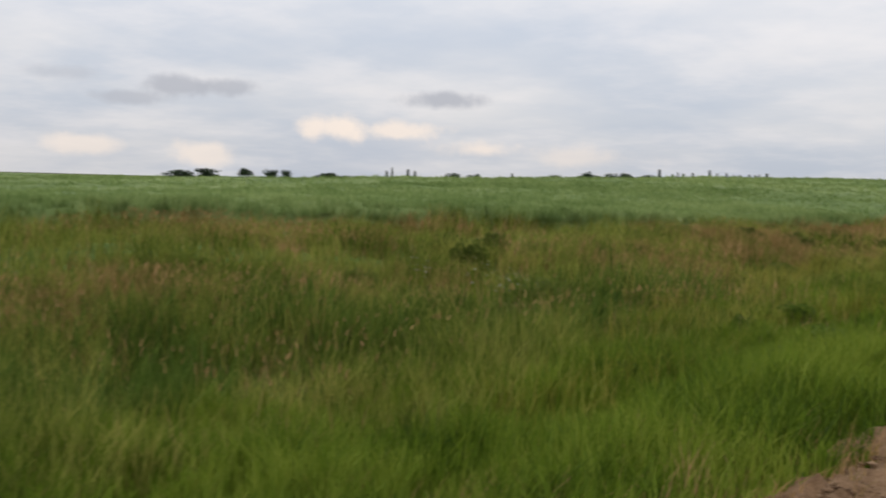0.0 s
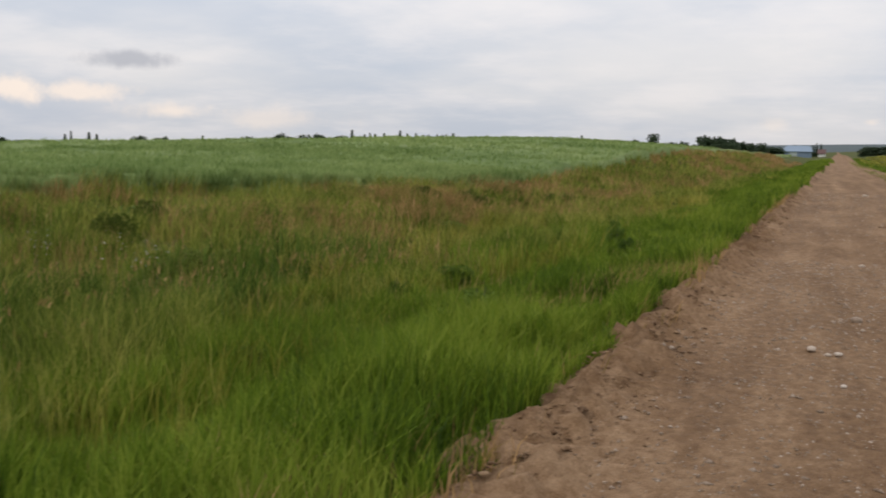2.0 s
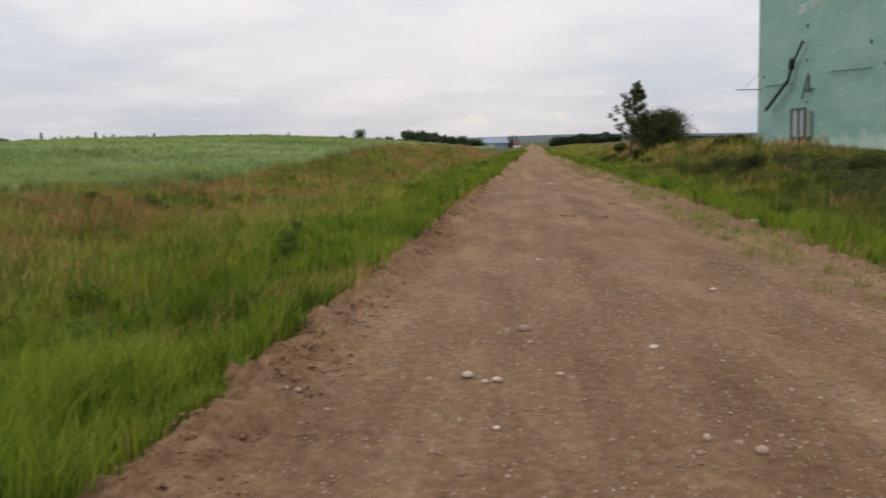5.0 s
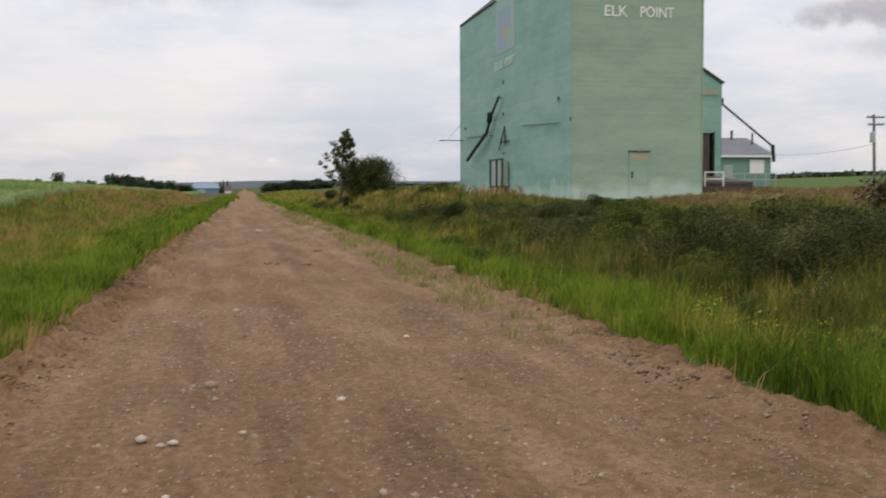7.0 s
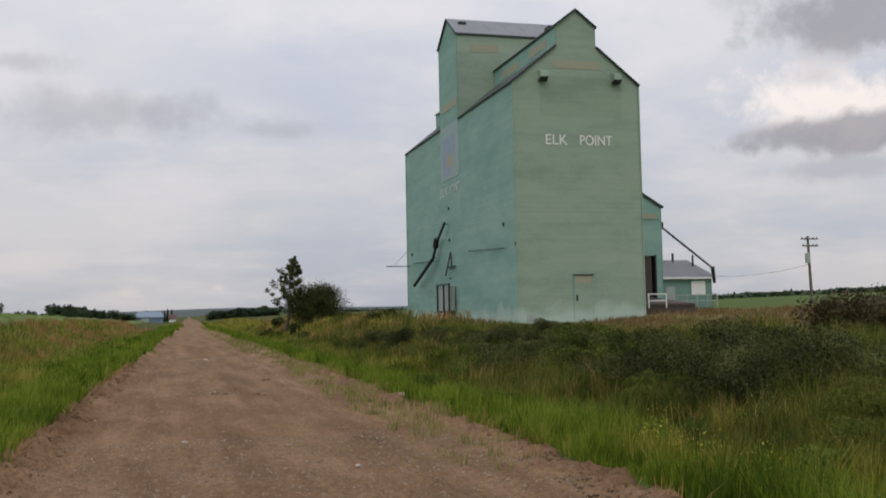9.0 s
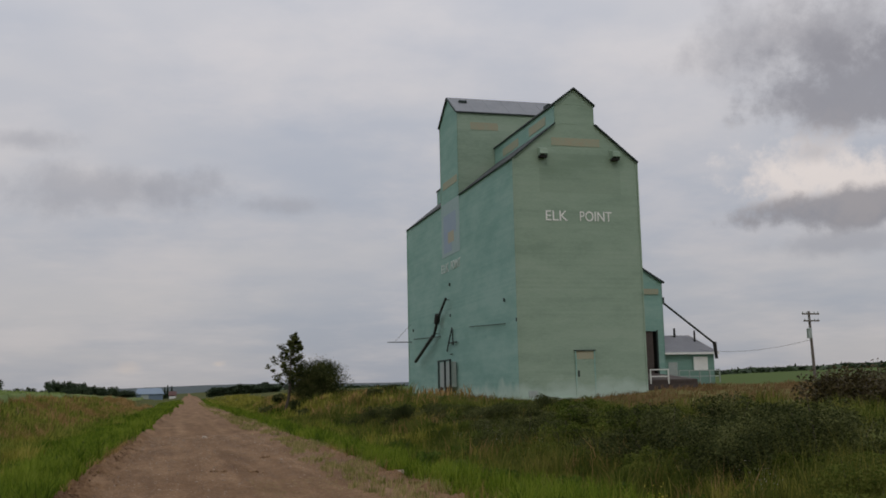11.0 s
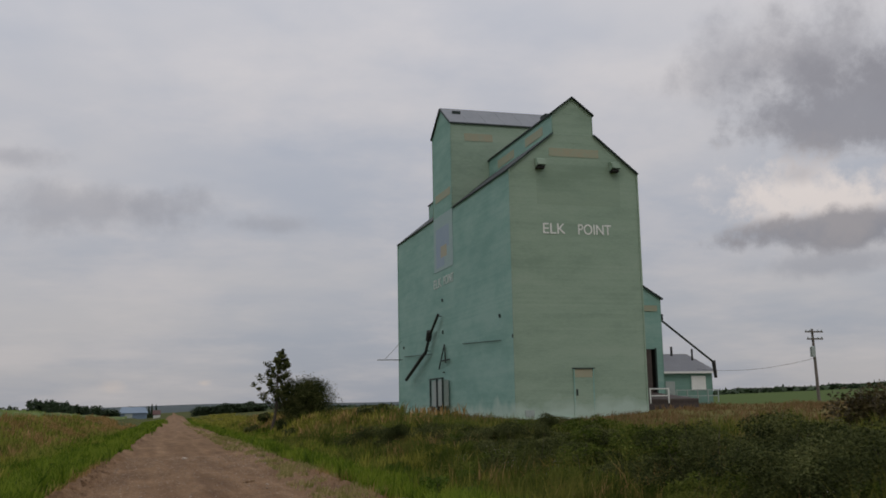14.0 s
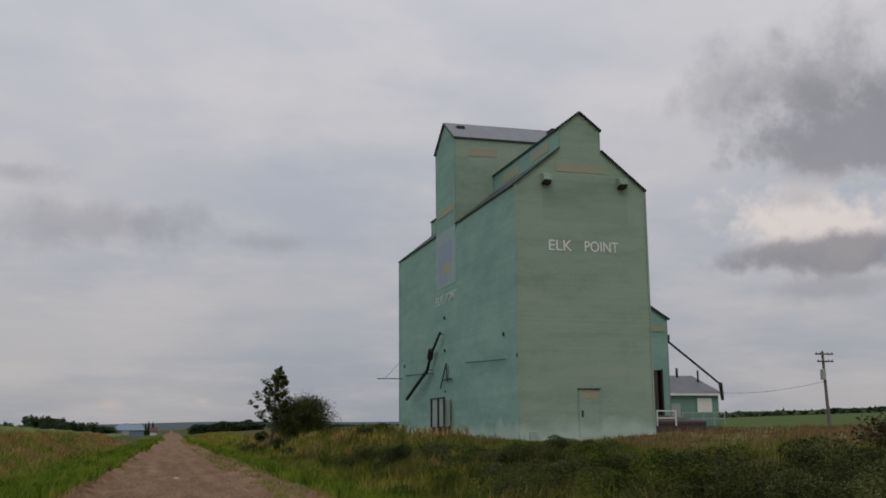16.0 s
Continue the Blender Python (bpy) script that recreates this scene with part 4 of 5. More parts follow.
def build_pole():
    p = empty("utility_pole", (46.95, 66, 2.2), "weathered wooden power pole with two crossarms and a transformer", "utility pole")
    bm = bmesh.new()
    tube(bm, (46.98, 66, 1.9), (46.82, 66, 7.1), 0.12, 0.085, 10)
    part("pole", bm, M_POLE, p)
    for z, xa, xb in ((6.88, 46.15, 47.62), (6.36, 46.28, 47.6)):
        bm = bmesh.new()
        beam(bm, (xa, 65.88, z), (xb, 65.88, z), 0.09, 0.11)
        arm = part("crossarm", bm, M_POLE, p)
        for x in (xa + 0.08, xa + 0.4, xb - 0.4, xb - 0.08):
            bm = bmesh.new()
            tube(bm, (x, 65.88, z + 0.05), (x, 65.88, z + 0.16), 0.04, 0.03, 6)
            part("insulator", bm, M_STEEL, arm)
    bm = bmesh.new()
    tube(bm, (46.62, 65.8, 5.05), (46.62, 65.8, 5.75), 0.19, 0.19, 12)
    t = part("transformer", bm, M_STEEL, p, "grey cylindrical transformer")
    bm = bmesh.new()
    tube(bm, (46.62, 65.8, 5.75), (46.62, 65.8, 5.82), 0.2, 0.12, 12)
    part("lid", bm, M_STEEL, t)
    # slack service wire towards the office
    pts = [Vector((46.8, 66.0, 4.95)).lerp(Vector((47.6, 84.0, 5.0)), k / 12) - Vector((0, 0, 0.45 * (1 - (k / 6 - 1) ** 2))) for k in range(13)]
    bm = bmesh.new()
    for a, b in zip(pts, pts[1:]):
        tube(bm, a, b, 0.012, None, 5)
    tagged(part("service_wire", bm, M_BLACK), "thin slack black service wire between pole and office", "wire")


build_driveway_shed()
build_office()
build_railing("ramp_railing", [(33.5, 66.0), (34.9, 66.0)], 1.9, 1.05, M_WHITE, "white painted railing at the ramp", 2)
build_railing("yard_railing", [(44.9, 83.0), (49.0, 83.0)], 2.0, 1.15, M_STEEL, "pale railing in front of the office", 5)
build_ramp()
build_pole()


# ---- plants ----
rng = np.random.default_rng(7)


def blades(name, P, h, w, mat, lean=0.45, seg=2, label="", category="", wind=(0.25, 0.1)):
    """Tapered, bent blades at the points P; one object of stuff."""
    n = len(P)
    h, w = np.broadcast_to(h, n), np.broadcast_to(w, n)
    a = rng.uniform(0, 2 * np.pi, n)
    side = np.stack([np.cos(a), np.sin(a), np.zeros(n)], 1) * (w / 2)[:, None]
    b = rng.uniform(0, 2 * np.pi, n)
    k = rng.uniform(0.1, 1.0, n) * lean
    out = np.stack([np.cos(b) * k + wind[0] * lean, np.sin(b) * k + wind[1] * lean, np.zeros(n)], 1) * h[:, None]
    up = np.zeros((n, 3))
    up[:, 2] = h
    P = P - np.array([0, 0, 0.03])
    if seg == 2:
        mid = P + 0.55 * up + 0.3 * out
        tip = P + up * (1 - 0.25 * k)[:, None] + out
        V = np.stack([P - side, P + side, mid - 0.75 * side, mid + 0.75 * side, tip], 1)
        T = np.array([[0, 1, 3], [0, 3, 2], [2, 3, 4]])
    else:
        tip = P + up + out * 0.8
        V = np.stack([P - side, P + side, tip + side * 0.25, tip - side * 0.25], 1)
        T = np.array([[0, 1, 2], [0, 2, 3]])
    m = V.shape[1]
    tris = (np.arange(n)[:, None, None] * m + T[None]).reshape(-1, 3)
    ob = tri_mesh(name, V.reshape(-1, 3), tris, mat)
    if label:
        tagged(ob, label, category or "grass", kind="stuff")
    return ob


def scatter(u0, u1, y0, y1, density):
    n = int(abs((u1 - u0) * (y1 - y0)) * density)
    y = rng.uniform(y0, y1, n)
    x = rng.uniform(u0, u1, n) + axis(y)
    return x, y


def tufted(x, y, clump=0.35):
    """Pulls points towards tuft centres, so that the sward is uneven."""
    i, j = np.floor(x / clump), np.floor(y / clump)
    h1 = np.modf(np.abs(np.sin(i * 12.9898 + j * 78.233) * 43758.5453))[0]
    h2 = np.modf(np.abs(np.sin(i * 39.346 + j * 11.135) * 24634.6345))[0]
    k = rng.uniform(0.0, 0.7, len(x)) * (h1 > 0.25)
    return x + ((i + h1) * clump - x) * k, y + ((j + h2) * clump - y) * k


def field_edge(y):
    """The crop's edge, as a distance from the road's axis."""
    return -15.0 - 13.0 * (1 - smooth01((np.asarray(y, float) + 5) / 45))


def sward(name, mat, label, bands, heights, width, lean=0.45, patchy=0.0, seed=1, wind=(0.25, 0.1), tuft=0.6):
    """bands: (u0, u1, y0, y1, blades a square metre, widening)."""
    Ps, hs, ws = [], [], []
    for u0, u1, y0, y1, d, k in bands:
        x, y = tufted(*scatter(u0, u1, y0, y1, d), 0.35 * max(1.0, k * 0.6))
        verge = x - axis(y) > field_edge(y) - 0.6
        x, y = x[verge], y[verge]
        if patchy:
            g = 0.6 * blotch(x, y * 0.6, 2.6, seed) + 0.4 * blotch(x, y, 0.8, seed + 3)
            keep = rng.uniform(0, 1, len(x)) < np.clip(1 - patchy + patchy * (g - 0.5) * 5, 0.02, 1)
            x, y = x[keep], y[keep]
        f = 0.5 * blotch(x, y, 1.5 * tuft / 0.6, seed + 5) + 0.5 * blotch(x, y, tuft, seed + 7)
        f = np.clip((f - 0.5) * 1.7 + 0.5, 0, 1)
        x = x + (0.55 * waves(y, x * 0.3, 1.3, seed) + 0.35 * waves(y, x, 0.5, seed + 2)) * smooth01((np.abs(x - axis(y)) - 3.0) / 2.0)
        Ps.append(np.stack([x, y, surface_z(x, y)], 1))
        hs.append(rng.uniform(heights[0], heights[1], len(x)) * (0.4 + 1.15 * f))
        ws.append(np.full(len(x), width * k) * rng.uniform(0.7, 1.3, len(x)))
    return blades(name, np.concatenate(Ps), np.concatenate(hs), np.concatenate(ws), mat, lean, 2, label, "grass", wind)


def build_grass():
    sward("lush_grass", M_LUSH, "bright green soft grass along the track's edge",
          [(-8.4, -2.95, -3, 9, 1300, 1.0), (-8.4, -2.95, 9, 22, 720, 1.6), (-8.4, -2.95, 22, 50, 270, 2.8), (-8.2, -3.0, 50, 130, 60, 6), (-8.0, -3.0, 130, 300, 12, 14), (-8.6, -2.95, -16, -3, 120, 2.5), (3.3, 7, -16, 3, 120, 2.5),
           (3.15, 4.3, 3, 12, 900, 1.0), (3.15, 5.0, 12, 26, 520, 1.6), (3.2, 6.0, 26, 60, 220, 3.2), (3.2, 6.6, 60, 130, 60, 6), (3.1, 6.5, 130, 300, 12, 14)], (0.14, 0.46), 0.011, 0.6, 0.0, 1, (0.08, 0.05))
    sward("tall_grass", M_TALL, "tall dark green grass and weeds in the ditch",
          [(-14.8, -6.6, -3, 12, 430, 1.2), (-14.8, -6.6, 12, 30, 240, 2.0), (-29, -14.8, -3, 14, 170, 1.8), (-24, -14.8, 14, 38, 120, 2.4), (-15, -6.8, 30, 70, 80, 4), (-15, -7.5, 70, 160, 16, 8), (-14.8, -6, -16, -3, 70, 2.5), (6, 13, -16, 3, 60, 2.5)], (0.28, 0.72), 0.011, 0.55, 0.3, 2, (0.12, 0.05), 0.9)
    sward("ditch_weeds", M_WEED, "rank dark green weeds in the hollow of the ditch",
          [(-12.0, -8.0, -4, 9, 420, 1.4), (-11.0, -8.4, 9, 16, 110, 1.8)], (0.4, 0.8), 0.013, 0.5, 0.35, 8, (0.1, 0.05), 0.9)
    sward("rough_grass", M_BANK, "rough olive green grass and weeds on the bank",
          [(4.4, 9.0, 3, 14, 330, 1.0), (4.4, 11.5, 14, 32, 220, 1.9), (4.4, 14, 32, 60, 90, 4), (5.4, 14, 60, 140, 20, 8), (9, 24, 18, 34, 60, 3)], (0.25, 0.68), 0.011, 0.55, 0.5, 2, (0.12, 0.05), 0.9)
    sward("meadow_grass", M_MEADOW, "yellow-green soft meadow grass at the foot of the bank",
          [(3.5, 6.9, 3, 13, 820, 1.0), (4.2, 8.0, 13, 30, 260, 1.8), (4.6, 10.5, 30, 70, 130, 4), (5.0, 14, 70, 150, 45, 8), (4.5, 17, 150, 320, 10, 16), (-8, -5, 3, 12, 150, 1.1), (-10, -5, 12, 30, 170, 1.8), (-10.5, -5.5, 30, 80, 50, 4)], (0.3, 0.62), 0.010, 0.6, 0.8, 9, (0.12, 0.05), 0.8)
    sward("bank_grass", M_BANK, "tall feathery green grass under the shrubs",
          [(5.0, 8.2, 4, 15, 170, 1.0), (5.6, 9.0, 15, 30, 90, 1.7)], (0.45, 0.9), 0.011, 0.45, 0.5, 4, (0.1, 0.05))
    sward("dry_grass", M_DRY, "rusty brown seeding grass on the ditch bank",
          [(-15.2, -11.4, -3, 14, 300, 1.1), (-11.4, -6.5, -3, 14, 60, 1.0), (-29, -15.2, -3, 14, 210, 1.7), (-24, -15.2, 14, 40, 150, 2.2), (-15.2, -10.0, 14, 40, 210, 2), (-9.6, -6.0, 14, 40, 40, 2), (-15.6, -8.6, 40, 110, 75, 5), (-15.6, -8.4, 110, 240, 12, 12),
           (4.8, 8.0, 4, 16, 60, 1), (5.5, 11, 16, 40, 45, 2), (6.5, 16, 50, 130, 16, 7)], (0.34, 0.72), 0.010, 0.6, 0.8, 3, (0.12, 0.05), 0.9)
    sward("yard_grass", M_YARD, "short ochre dry grass over the elevator yard",
          [(12, 44, 34, 60, 45, 4), (30, 44, 60, 84, 25, 6), (24, 48, 22, 34, 60, 3)], (0.12, 0.34), 0.010, 0.6, 0.5, 6)
    sward("short_dry_grass", M_DRY, "short browned grass where the verge meets the track",
          [(-4.3, -2.75, -2, 12, 420, 1), (-4.0, -2.8, 12, 40, 200, 1.7), (2.9, 3.5, 3, 30, 130, 1.2), (-7.5, -4.2, -2, 12, 70, 1), (-7.5, -4.2, 12, 30, 50, 1.5)], (0.08, 0.30), 0.008, 0.7, 0.6, 5)


def build_seed_heads():
    """Loose spindle-shaped seed heads over the dry grass."""
    Ps = []
    for u0, u1, y0, y1, d in ((-22.0, -11.0, -3, 14, 50), (-11.0, -7.0, 2, 14, 12), (-15.0, -8.6, 14, 40, 26)):
        x, y = scatter(u0, u1, y0, y1, d)
        keep = blotch(x, y * 0.6, 2.6, 3) > 0.42
        x, y = x[keep], y[keep]
        Ps.append(np.stack([x, y, ground_z(x, y) + rng.uniform(0.35, 0.68, len(x))], 1))
    P = np.concatenate(Ps)
    blades("seed_heads", P, rng.uniform(0.06, 0.14, len(P)), 0.02, M_DRY, 0.8, 2, "rusty feathery grass seed heads", "seed heads")


def build_stubble():
    """Pale stubble tufts between the track and the ditch."""
    P, W = [], []
    for u0, u1, y0, y1, d, k in ((1.95, 3.25, 3.4, 14, 380, 1.0), (1.9, 3.3, 14, 34, 260, 1.7), (1.75, 3.5, 34, 80, 90, 4), (1.7, 3.6, 80, 280, 16, 10)):
        x, y = tufted(*scatter(u0, u1, y0, y1, d), 0.3 * k)
        u = x - axis(y)
        g = 0.6 * blotch(x, y * 0.35, 0.6, 11) + 0.4 * blotch(x, y * 0.5, 0.25, 12)
        keep = g > (0.53 - 0.14 * smooth01((y - 8) / 30)) + 0.22 * np.abs(u - 2.65)
        x, y, u = x[keep], y[keep], u[keep]
        P.append(np.stack([x, y, road_z(u, y)], 1))
        W.append(np.full(len(x), 0.009 * k))
    P = np.concatenate(P)
    blades("straw_stubble", P, rng.uniform(0.05, 0.22, len(P)), np.concatenate(W), M_STRAW, 0.6, 2, "pale dry stubble tufts along the track's margin", "stubble")
    x, y = scatter(0.2, 3.2, 3, 20, 120)
    P = np.stack([x, y, road_z(x - axis(y), y) + 0.035], 1)
    blades("loose_straw", P, rng.uniform(0.004, 0.02, len(P)), 0.008, M_STRAW, 9.0, 2, "loose straws strewn on the track", "straw")


def build_crop():
    """The crop's closed canopy, and the plants that stand above it."""
    us = spaced([(-1500, -300, 100), (-300, -80, 10), (-80, -30, 1.5), (-30, -15.2, 0.5)])
    us = np.concatenate([us, [-15.0, -14.8]])
    ys = spaced([(-300, -20, 20), (-20, 60, 0.5), (60, 130, 1.5), (130, 330, 10), (330, 520, 20)])
    U, Y = np.meshgrid(us, ys)
    X = U + axis(Y) + field_edge(Y) + 15.0 + 0.5 * waves(Y, U * 0.1, 2.5, 3)
    H = 0.62 + 0.16 * waves(X, Y, 1.1, 5) + 0.10 * waves(X, Y, 0.45, 6) + 0.12 * waves(X * 0.3, Y, 4, 2)
    H[:, -1] = -0.1
    V = np.stack([X, Y, ground_z(X, Y) + H], -1).reshape(-1, 3)
    nu, ny = len(us), len(ys)
    i = (np.arange(ny - 1)[:, None] * nu + np.arange(nu - 1)[None]).ravel()
    T = np.concatenate([np.stack([i, i + 1, i + nu + 1], 1), np.stack([i, i + nu + 1, i + nu], 1)])
    tagged(tri_mesh("crop_canopy", V, T, M_CROP, True), "soft blue-green field crop closing over the soil", "crop", kind="stuff")
    Ps = []
    for u0, u1, y0, y1, d in ((-17.5, -14.6, -5, 45, 170), (-24, -14.9, -5, 45, 100), (-45, -24, -5, 60, 40), (-110, -45, -5, 130, 7), (-45, -15.2, 45, 130, 14)):
        x, y = tufted(*scatter(u0, u1, y0, y1, d), 0.8)
        x = x + field_edge(y) + 15.0
        Ps.append(np.stack([x, y, ground_z(x, y) + 0.45 + 0.14 * waves(x, y, 1.1, 5)], 1))
    P = np.concatenate(Ps)
    d = np.hypot(P[:, 0], P[:, 1])
    blades("crop_plants", P, rng.uniform(0.22, 0.46, len(P)), 0.03 * np.clip(d / 16, 1, 6), M_CROP, 0.6, 1, "slender blue-green crop stalks standing in the field", "crop")


def leaf_cloud(n, centre_fn, size, flat=0.5):
    """Arrays of small folded leaves round the points that centre_fn gives."""
    C = centre_fn(n)
    d = rng.normal(0, 1, (n, 3))
    d[:, 2] *= flat
    d /= np.linalg.norm(d, axis=1)[:, None]
    e = np.cross(d, rng.normal(0, 1, (n, 3)))
    e /= np.linalg.norm(e, axis=1)[:, None]
    s = size * rng.uniform(0.6, 1.4, n)[:, None]
    V = np.stack([C - d * s, C + e * s * 0.5, C + d * s, C - e * s * 0.5], 1)
    T = (np.arange(n)[:, None, None] * 4 + np.array([[0, 1, 2], [0, 2, 3]])[None]).reshape(-1, 3)
    return V.reshape(-1, 3), T


def crown_points(lobes, shell=0.55):
    """Points in the outer part of a set of ellipsoid lobes (x, y, z, rx, ry, rz)."""
    L = np.array(lobes, float)

    def f(n):
        k = rng.integers(0, len(L), n)
        v = rng.normal(0, 1, (n, 3))
        v /= np.linalg.norm(v, axis=1)[:, None]
        r = shell + (1 - shell) * rng.uniform(0, 1, n) ** 0.6
        r = r * (1 + 0.16 * np.sin(v[:, 0] * 7 + k) * np.cos(v[:, 1] * 6 + v[:, 2] * 5))
        p = L[k, :3] + v * L[k, 3:] * r[:, None]
        p[:, 2] = np.maximum(p[:, 2], 0.04)
        return p
    return f


def make_shrub(w, h, leaves, size, mat, label, name="shrub", lobes=9, category="shrub", group="", low=0.35, fine=False):
    s = empty(name, (0, 0, 0), label, category, group)
    L = []
    for k in range(lobes):
        a, r = rng.uniform(0, 6.28), rng.uniform(0.1, 0.74 if fine else 0.62) * w / 2
        k_ = 0.55 if fine else 1.0
        top = 0.66 + 0.16 * (1 - 2 * r / w) if fine else 0.66
        L.append((math.cos(a) * r, math.sin(a) * r, h * rng.uniform(low, top), w * rng.uniform(0.16, 0.27) * k_, w * rng.uniform(0.16, 0.27) * k_, h * rng.uniform(0.22, 0.38) * k_))
    V, T = leaf_cloud(leaves, crown_points(L, 0.72 if fine else 0.35), size)
    f = tri_mesh("foliage", V, T, mat)
    f.parent = s
    for k in range(6):
        bm = bmesh.new()
        q = L[k % len(L)]
        tube(bm, (q[0] * 0.15, q[1] * 0.15, -0.1), (q[0] * 0.8, q[1] * 0.8, q[2] + 0.2 * h), 0.012 * h + 0.006, 0.004, 5)
        part("stem", bm, M_BARK, s)
    return s


def plant(sources, spots):
    """Sets each source first, then copies; spots: x, y, width and height factors."""
    base = [Matrix(s.matrix_basis) for s in sources]
    used = set()
    for k, (x, y, sw, sh) in enumerate(spots):
        i = k % len(sources)
        src = sources[i]
        t = (k * 2.39996) % 6.283
        m = Matrix.Translation((x, y, float(ground_z(x, y)) - 0.05)) @ Matrix.Rotation(t, 4, "Z") @ Matrix.Diagonal((sw, sw, sh, 1))
        if i in used:
            c = copy_thing(src, Matrix.Identity(4))
            c.matrix_basis = m
        else:
            src.matrix_basis = m
            used.add(i)


def build_hedge():
    dark = [make_shrub(2.6, 1.3, 14000, 0.021, M_SHRUB, "dense dark green shrub with small leaves on the bank", lobes=28, group="shrubs on the bank", low=0.2, fine=True) for _ in range(4)]
    light = [make_shrub(2.2, 1.15, 6000, 0.028, M_SHRUB_LIGHT, "bushy mid-green weeds and briars on the bank", "briar", 18, group="briars on the bank", low=0.2, fine=True) for _ in range(3)]
    r = random.Random(4)
    spots = [(8.5, 13.4, 1.05, 1.05), (9.8, 13.2, 1.1, 1.1), (10.6, 14.0, 0.9, 0.85), (8.6, 14.6, 1.0, 1.0), (9.9, 15.6, 1.0, 0.9), (9.0, 16.9, 1.0, 1.0), (10.6, 17.6, 1.15, 1.05), (11.6, 16.2, 0.9, 0.7), (12.2, 18.2, 1.1, 0.8), (10.2, 19.4, 1.0, 0.95)]
    for k in range(46):
        y = 20.0 + 27 * (k / 46) + r.uniform(-0.7, 0.7)
        x = (11.2 + 0.9 * math.sin(y * 0.21) - 0.055 * max(0, y - 30)) + r.uniform(-1.9, 2.2)
        spots.append((x, y, r.uniform(0.7, 1.3), r.uniform(0.5, 1.05)))
    plant(dark, spots[:10:1] + spots[10::2])
    plant_more = spots[11::2]
    spots = [(r.uniform(6.9, 8.0) + 0.04 * y, y, r.uniform(0.5, 0.95), r.uniform(0.45, 0.8)) for y in [10.5 + 1.25 * k for k in range(24)]]
    spots += [(13.3 + r.uniform(-0.5, 3.5), 14.5 + 2.3 * k, r.uniform(0.7, 1.3), r.uniform(0.35, 0.6)) for k in range(14)]
    spots += [(9.8, 12.0, 1.1, 0.6), (11.4, 12.4, 1.2, 0.6), (12.8, 13.2, 1.3, 0.6), (9.0, 10.8, 0.9, 0.6), (10.4, 10.6, 1.0, 0.6), (7.8, 10.2, 0.7, 0.6), (7.4, 8.7, 0.7, 0.55), (8.3, 9.5, 0.8, 0.6), (6.9, 9.7, 0.5, 0.5), (8.6, 8.2, 0.8, 0.6), (7.3, 7.4, 0.5, 0.5)]
    spots += plant_more
    spots += [(6.6 + 3.2 * r.random() + 0.03 * y, y, r.uniform(0.4, 0.8), r.uniform(0.4, 0.75)) for y in [9.0 + 0.75 * k for k in range(28)]]
    spots += [(-8.5 - 5.5 * r.random(), 7 + 1.3 * k, r.uniform(0.45, 0.9), r.uniform(0.4, 0.7)) for k in range(26)]
    plant(light, spots)
    weeds = [make_shrub(1.1, 0.62, 1500, 0.026, M_WEED, "leafy dark green weed clump in the verge", "weed_clump", 12, "weeds", "weeds in the verge", 0.2, True) for _ in range(2)]
    plant(weeds, [(-2.6 - 3.4 * r.random() + 0.02 * y, y, r.uniform(0.45, 0.8), r.uniform(0.6, 0.95)) for y in [5.5 + 1.5 * k for k in range(22)]]
          + [(4.9 + 2.6 * r.random() + 0.03 * y, y, r.uniform(0.5, 1.1), r.uniform(0.6, 1.1)) for y in [6.0 + 0.8 * k for k in range(30)]])
    rust = make_shrub(3.0, 1.75, 3000, 0.06, M_RED_LEAF, "rusty brown-green bush standing above the bank", "bush", 11, "bush")
    plant([rust], [(19.4, 25.6, 1.0, 1.0), (21.6, 27.0, 1.0, 0.9)])
    lone = make_shrub(1.5, 1.3, 1300, 0.07, M_SHRUB, "small dark bush in the grass beside the track", "bush", 6, "bush")
    plant([lone], [(8.6, 66, 0.9, 0.8), (9.4, 75, 0.9, 1.0), (12.6, 62, 1.1, 0.75), (8.9, 92, 1.2, 0.9), (9.3, 41.5, 0.8, 0.55), (15.2, 70, 1.2, 0.8), (10.9, 100, 1.3, 1.0)])


def make_tree(h, spread, name, label, mat, narrow=True, leaves=2600, leaf=0.11, group=""):
    t = empty(name, (0, 0, 0), label, "tree", group)
    bm = bmesh.new()
    top = Vector((0.13 * h, 0, h))
    pts = [Vector((0.02 * h * math.sin(k), 0.02 * h * math.cos(k * 1.7), 0)) + top * (k / 6) for k in range(7)]
    for k in range(6):
        tube(bm, pts[k], pts[k + 1], 0.022 * h * (1 - k / 6.6), 0.022 * h * (1 - (k + 1) / 6.6), 7)
    part("trunk", bm, M_BARK, t)
    L = []
    n = 26
    for k in range(n):
        z = h * (0.26 + 0.7 * k / n)
        a = k * 2.4
        r = spread * (1.08 - k / n) * rng.uniform(0.55, 1.05)
        base = top * (z / h)
        tip = base + Vector((math.cos(a) * r, math.sin(a) * r, 0.75 * r))
        bm = bmesh.new()
        tube(bm, base, tip, 0.006 * h * (1.1 - k / n), 0.003, 5)
        part("limb", bm, M_BARK, t)
        for f in (0.45, 0.75, 1.0):
            c = base.lerp(tip, f)
            s = 0.052 * h * rng.uniform(0.6, 1.15)
            L.append((c.x, c.y, c.z + 0.02 * h, s, s, s * 0.8))
    L.append((top.x, top.y, h, 0.02 * h, 0.02 * h, 0.04 * h))
    V, T = leaf_cloud(leaves, crown_points(L, 0.2), leaf)
    f = tri_mesh("crown", V, T, mat)
    f.parent = t
    return t


